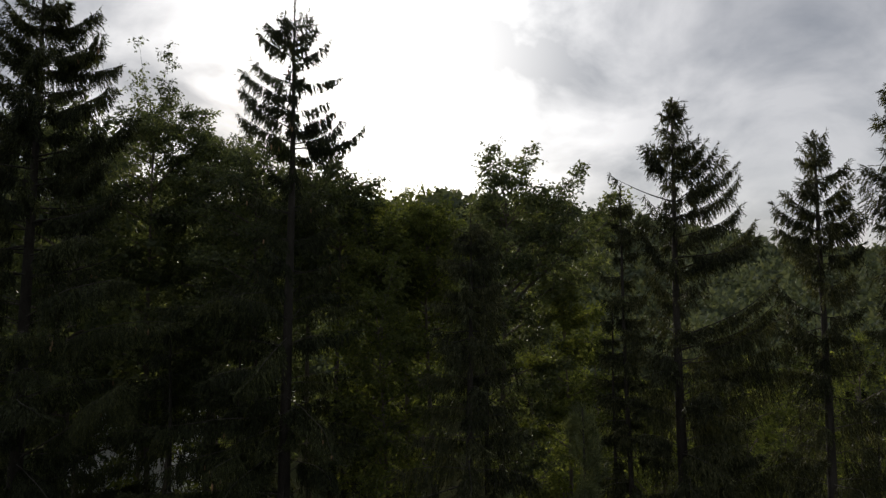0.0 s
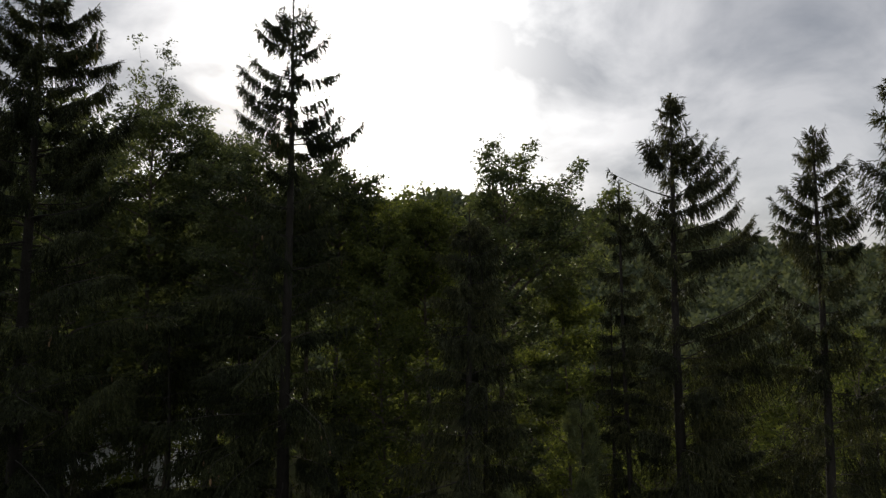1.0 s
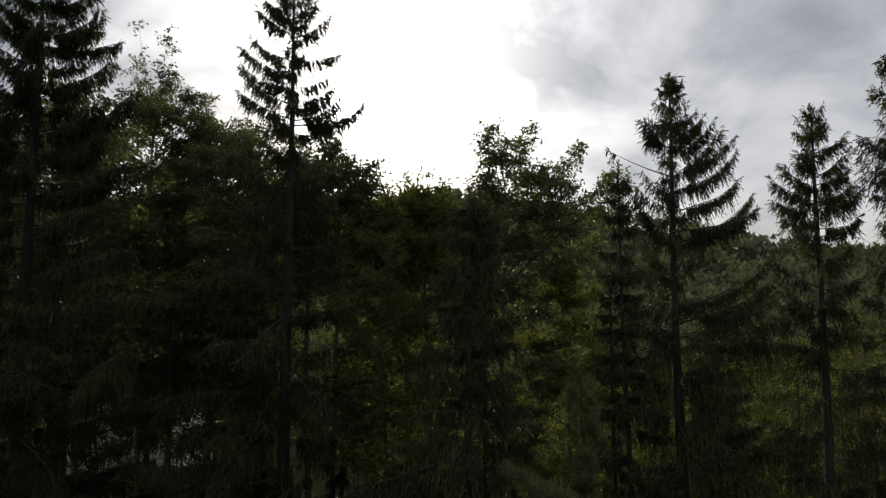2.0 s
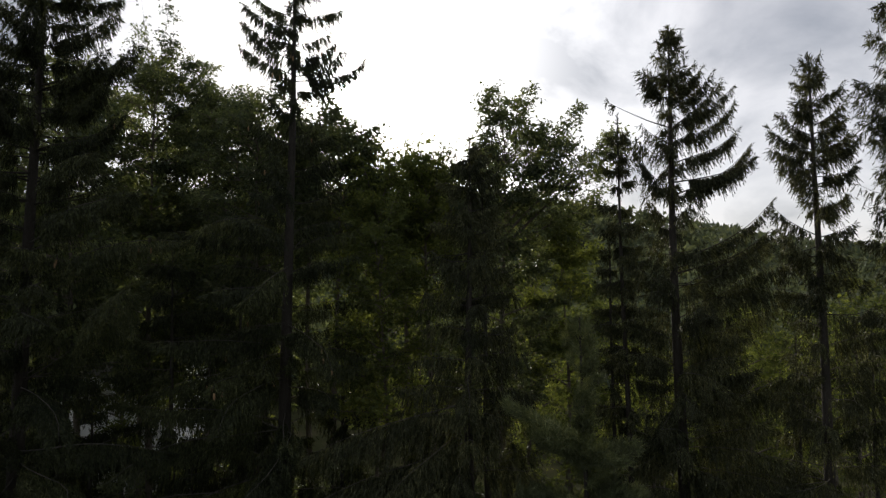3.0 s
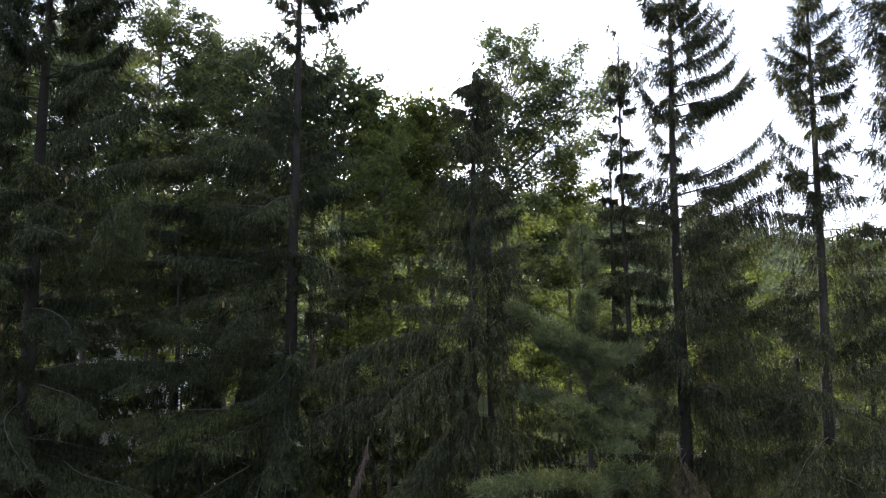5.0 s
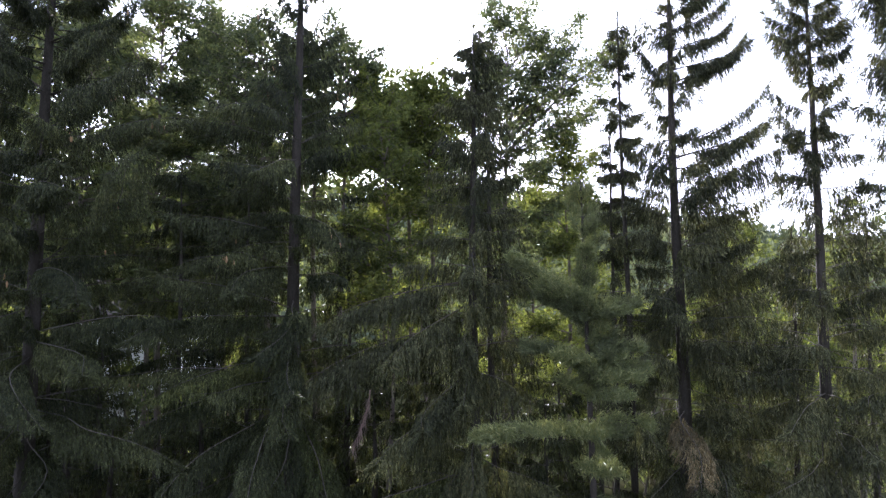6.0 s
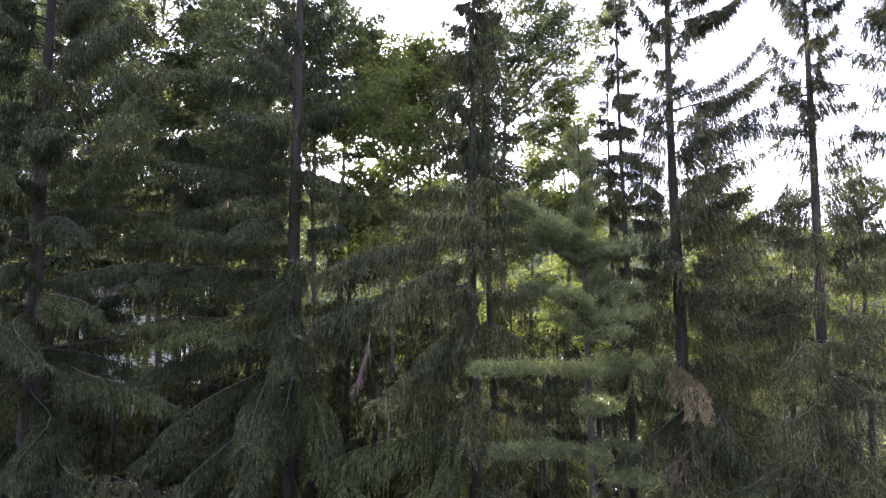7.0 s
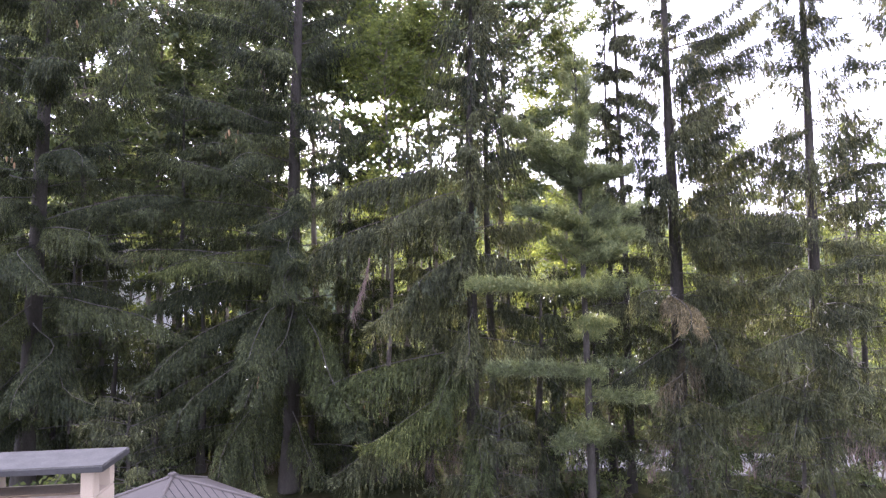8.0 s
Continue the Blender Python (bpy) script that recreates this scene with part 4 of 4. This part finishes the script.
# ---- second row of tall trees on the hidden side of the spruces ----
TALL = broadleaf("tall leafy tree in the second row", (-15.0, 30.0, -0.4), 19.5, 7.2, 3.6, limbs=24, twigs=18, per_twig=19, leaf=0.29, spread=0.2, lift=0.6)
TALL["group"] = "tall trees of the second row"
for x, y, k, turn in ((-20.0, 29.0, 1.15, 40), (-16.6, 27.5, 1.2, 100), (-10.2, 27.0, 1.10, 150), (-7.6, 25.5, 0.98, 260), (-17.5, 21.5, 1.0, 200), (-13.8, 22.0, 1.05, 310)):
    copy_thing(TALL, pose(x, y, -0.4, 0, 0, turn) @ Matrix.Scale(k, 4))

# ---- sunlit woods further back ----
BACK = [broadleaf("sunlit leafy tree deeper in the woods", (13.0 + 6 * i, 27 + 3 * i, -0.3), 9.6 + 0.8 * i, 2.0, 2.9, limbs=11, shoots=1, twigs=18, per_twig=30, leaf=0.22, mat=LEAF_LIGHT, spread=0.20) for i in range(2)]
for t in BACK:
    t["group"] = "sunlit trees in the woods"
for i in range(9):
    x = -14 + 38 * ((i * 0.618) % 1.0)
    y = 26.5 + 20 * ((i * 0.382 + 0.2) % 1.0)
    k = rng.uniform(0.68, 1.15)
    copy_thing(BACK[i % 2], pose(x, y, -0.5, 0, 0, rng.uniform(0, 360)) @ Matrix.Scale(k, 4))

for x, y, k, turn in ((-33, 43, 1.2, 10), (-29, 38, 1.15, 70), (-25, 33, 1.1, 130), (-18, 34, 1.05, 250), (5.5, 27, 0.8, 30), (9.0, 26.5, 0.85, 160)):
    copy_thing(BACK[0], pose(x, y, -0.6, 0, 0, turn) @ Matrix.Scale(k, 4))

# ---- undergrowth ----
SHRUB = broadleaf("leafy undergrowth shrub on the forest floor", (-7.0, 19.5, 0), 3.2, 0.3, 1.5, limbs=6, twigs=18, per_twig=14, leaf=0.23, girth=0.07, spread=0.15, shoots=0, name="shrub")
SHRUB["group"] = "undergrowth shrubs"
for i in range(18):
    x = -19 + 36 * ((i * 0.618 + 0.1) % 1.0)
    y = 22.8 + 5.5 * ((i * 0.382) % 1.0)
    if x > 3 and i % 3 == 0:
        y = 16.4 + 0.8 * ((i * 0.271) % 1.0)
    copy_thing(SHRUB, pose(x, y, -0.15, 0, 0, rng.uniform(0, 360)) @ Matrix.Scale(rng.uniform(0.7, 1.25), 4))
for i in range(12):
    x = -9 + 20 * ((i * 0.618 + 0.3) % 1.0)
    y = 12.6 + 4.2 * ((i * 0.382 + 0.15) % 1.0)
    if -7 < x < 2.5:
        continue
    copy_thing(SHRUB, pose(x, y, -0.15, 0, 0, rng.uniform(0, 360)) @ Matrix.Scale(rng.uniform(0.32, 0.6), 4))
for x, y, k in ((7.0, 16.9, 0.40), (8.6, 16.6, 0.55), (9.9, 16.9, 0.5), (10.9, 16.4, 0.6), (12.2, 16.7, 0.6), (5.2, 16.9, 0.5), (-17.5, 24.5, 1.2), (-20.5, 27.5, 1.4), (-23.0, 31.5, 1.5), (-26.5, 35.5, 1.6), (-30.0, 40.0, 1.7)):
    copy_thing(SHRUB, pose(x, y, -0.15, 0, 0, 60 * x) @ Matrix.Scale(k, 4))
broadleaf("bright green leafy shrub behind the chimney", (-4.95, 6.5, 0), 3.85, 0.8, 0.62, limbs=18, twigs=12, per_twig=26, leaf=0.085, mat=LEAF_LIGHT, girth=0.06, name="shrub", shaped=True, shoots=0, lift=0.5, spread=0.09)

# ---- driveway ----


def build_driveway():
    bm = bmesh.new()
    n = 26
    rows = []
    for i in range(n):
        x = 3.5 + 26 * i / (n - 1)
        bend = 0.6 * math.sin(x * 0.3)
        rows.append([bm.verts.new((x, y + bend, float(land(np.array(x), np.array(y + bend))) + dz)) for y, dz in ((17.4, -0.05), (17.5, 0.05), (18.6, 0.09), (19.8, 0.05), (19.9, -0.05))])
    for a, b in zip(rows, rows[1:]):
        for k in range(4):
            bm.faces.new((a[k], b[k], b[k + 1], a[k + 1]))
    tagged(part("driveway", bm, PAVING, None), "pale grey asphalt driveway behind the trees", "driveway", kind="structure")


build_driveway()

# ---- chimney, gazebo and house ----
STUCCO = rough_material("beige_stucco", [(0.3, (0.27, 0.215, 0.155)), (0.7, (0.37, 0.305, 0.230))], 3, 120, 0.25, 0.9, bump_size=0.006)
CAP = rough_material("grey_metal_cap", [(0.3, (0.058, 0.055, 0.049)), (0.5, (0.085, 0.080, 0.071)), (0.7, (0.120, 0.113, 0.100))], 6, 60, 0.25, 0.85, spec=0.15, bump_size=0.004)
CAP_EDGE = rough_material("dark_metal_edge", [(0.3, (0.022, 0.021, 0.020)), (0.7, (0.050, 0.047, 0.045))], 4, 90, 0.1, 0.5, bump_size=0.003)
ROOF = rough_material("weathered_roof_metal", [(0.3, (0.058, 0.049, 0.042)), (0.7, (0.098, 0.085, 0.074))], 2, 70, 0.2, 0.7, bump_size=0.005)
SEAM = rough_material("roof_seam", [(0.3, (0.012, 0.011, 0.011)), (0.7, (0.030, 0.027, 0.026))], 4, 60, 0.1, 0.7, bump_size=0.003)
TIMBER = rough_material("stained_timber", [(0.3, (0.10, 0.07, 0.045)), (0.7, (0.20, 0.14, 0.09))], 6, 70, 0.4, 0.8, (1, 1, 0.2), bump_size=0.005)
SIDING = rough_material("white_siding", [(0.3, (0.62, 0.62, 0.60)), (0.7, (0.76, 0.76, 0.74))], 1.5, 80, 0.1, 0.6, bump_size=0.003)
SOOT = rough_material("sooty_flue", [(0.3, (0.06, 0.043, 0.028)), (0.7, (0.13, 0.095, 0.062))], 5, 60, 0.3, 0.95)


def block(sx, sy, sz, at=(0, 0, 0), bevel=0.008, turn=0.0):
    """A bevelled block with its base centre at the given place."""
    bm = bmesh.new()
    bmesh.ops.create_cube(bm, size=1.0, matrix=Matrix.Translation(at) @ Matrix.Rotation(turn, 4, "Z") @ Matrix.Translation((0, 0, sz / 2)) @ Matrix.Diagonal((sx, sy, sz, 1)))
    if bevel:
        bmesh.ops.bevel(bm, geom=list(bm.edges), offset=bevel, segments=2, affect="EDGES")
    return bm


def chimney():
    w, d, top = 1.12, 0.46, 4.01
    ob = tagged(new("chimney"), "beige stucco chimney with flat grey metal cap", "chimney")
    ob.matrix_basis = pose(-3.95, 5.27, 0, 0, 0, 7)
    part("stack", block(w, d, top, (0, 0, -0.1), 0.012), STUCCO, ob)
    rim = block(w - 0.24, d - 0.2, 0.02, (0, 0, top - 0.098), 0.004)
    part("flue", rim, SOOT, ob, "sooty flue opening")
    for x in (-1, 1):
        for y in (-1, 1):
            part("post", block(0.12, 0.12, 0.27, (x * (w / 2 - 0.062), y * (d / 2 - 0.062), top - 0.104), 0.008), STUCCO, ob)
    # cap: slab with a slight fall to all sides and a folded dark edge
    bm = block(w + 0.20, d + 0.16, 0.045, (0, 0, top + 0.166), 0.006)
    for v in bm.verts:
        if v.co.z > top + 0.19:
            v.co.z += 0.02 * (1 - abs(v.co.x) / (w / 2 + 0.1))
    cap = part("cap", bm, CAP, ob, "flat grey metal cap")
    for y in (-1, 1):
        part("edge_strip", block(w + 0.206, 0.012, 0.05, (0, y * (d / 2 + 0.083), top + 0.150), 0.003), CAP_EDGE, cap)
    for x in (-1, 1):
        part("edge_strip", block(0.012, d + 0.15, 0.05, (x * (w / 2 + 0.102), 0, top + 0.150), 0.003), CAP_EDGE, cap)


chimney()


def gazebo():
    ob = tagged(new("gazebo"), "garden gazebo with a grey hipped seam roof", "gazebo")
    ob.matrix_basis = pose(-4.31, 8.85, 0, 0, 0, 52)
    apex, eave, half = 2.92, 2.28, 1.38
    for k in range(4):
        turn = Matrix.Rotation(k * math.pi / 2, 4, "Z")
        bm = bmesh.new()
        vs = [bm.verts.new(turn @ Vector(c)) for c in ((-half, -half, eave), (half, -half, eave), (0, 0, apex), (-half, -half, eave - 0.03), (half, -half, eave - 0.03), (0, 0, apex - 0.03))]
        for f in ((0, 1, 2), (5, 4, 3), (0, 3, 4, 1), (1, 4, 5, 2), (2, 5, 3, 0)):
            bm.faces.new([vs[i] for i in f])
        panel = part("roof_panel", bm, ROOF, ob)
        n = 25
        for i in range(1, n if k % 2 == 0 else 1):
            x = -half + 2 * half * i / n
            run = half - abs(x)
            bm = block(0.009, run * math.hypot(1, (apex - eave) / half), 0.004, (0, 0, 0), 0)
            slope = math.atan2(apex - eave, half)
            m = turn @ Matrix.Translation((x, -half + run / 2, eave + (apex - eave) * run / half / 2 + 0.002)) @ Matrix.Rotation(slope, 4, "X")
            bmesh.ops.transform(bm, matrix=m, verts=bm.verts)
            part("seam", bm, SEAM, panel)
        c0, c1 = turn @ Vector((half, -half, eave + 0.004)), turn @ Vector((0, 0, apex + 0.004))
        v, q = tube(np.array([c0, c0.lerp(c1, 0.5), c1]), np.array([0.028, 0.028, 0.028]), 10)
        put("ridge_cap", mesh_from("ridge_cap", v, q), ROOF, ob)
        p = turn @ Vector((half - 0.2, -half + 0.2, 0))
        part("post", block(0.11, 0.11, 2.2, (p.x, p.y, 0), 0.008), TIMBER, ob)
        mid = turn @ Vector((0, -half + 0.2, 2.17))
        part("beam", block(2 * half - 0.36, 0.09, 0.14, mid, 0.006, k * math.pi / 2), TIMBER, ob)
    part("finial", block(0.12, 0.12, 0.035, (0, 0, apex + 0.02), 0.015), ROOF, ob)


gazebo()


def house():
    ob = tagged(new("house"), "pale sided house half hidden behind the woods", "house")
    ob.location = (-18.6, 34.5, -0.6)
    w, d, h = 6.4, 7.0, 7.4
    body = part("wall", block(w, d, h + 0.3, (0, d / 2, -0.3), 0.02), SIDING, ob)
    me = None
    for i in range(45):
        z = 0.1 + i * 0.165
        if me is None:
            bm = block(w + 0.04, 0.03, 0.15, (0, 0, 0), 0.004)
            b = part("siding_board", bm, SIDING, body)
            me = b.data
        else:
            b = put("siding_board", me, SIDING, body)
        b.matrix_basis = pose(0, -0.012, z, -4, 0, 0)
    glass = rough_material("dark_window_glass", [(0.3, (0.02, 0.022, 0.025)), (0.7, (0.03, 0.032, 0.035))], 1, 4, 0.02, 0.08, spec=0.6)
    for x in (-1.8, 1.8):
        for z in (0.9, 4.6):
            win = part("window", block(1.2, 0.10, 1.5, (x, -0.06, z), 0.01), SIDING, ob, "white framed dark window")
            part("pane", block(1.02, 0.02, 1.32, (x, -0.118, z + 0.09), 0), glass, win)
    bm = bmesh.new()
    e = 0.45
    prof = [(-e, h - 0.05), (d / 2, h + 2.6), (d + e, h - 0.05), (d + e, h + 0.1), (d / 2, h + 2.78), (-e, h + 0.1)]
    ends = [[bm.verts.new((x, y, z)) for y, z in prof] for x in (-w / 2 - e, w / 2 + e)]
    for k in range(6):
        bm.faces.new((ends[0][k], ends[0][(k + 1) % 6], ends[1][(k + 1) % 6], ends[1][k]))
    for k, q in ((0, (0, 1, 4, 5)), (0, (1, 2, 3, 4)), (1, (5, 4, 1, 0)), (1, (4, 3, 2, 1))):
        bm.faces.new([ends[k][i] for i in q])
    part("roof", bm, ROOF, ob)
    for x in (-w / 2, w / 2):
        bm = bmesh.new()
        tri = [[bm.verts.new((x + o, y, z)) for y, z in ((0, h - 0.02), (d, h - 0.02), (d / 2, h + 2.58))] for o in (-0.08, 0.08)]
        bm.faces.new(tri[0])
        bm.faces.new(tri[1][::-1])
        for k in range(3):
            bm.faces.new((tri[0][k], tri[1][k], tri[1][(k + 1) % 3], tri[0][(k + 1) % 3]))
        part("gable", bm, SIDING, ob)


house()
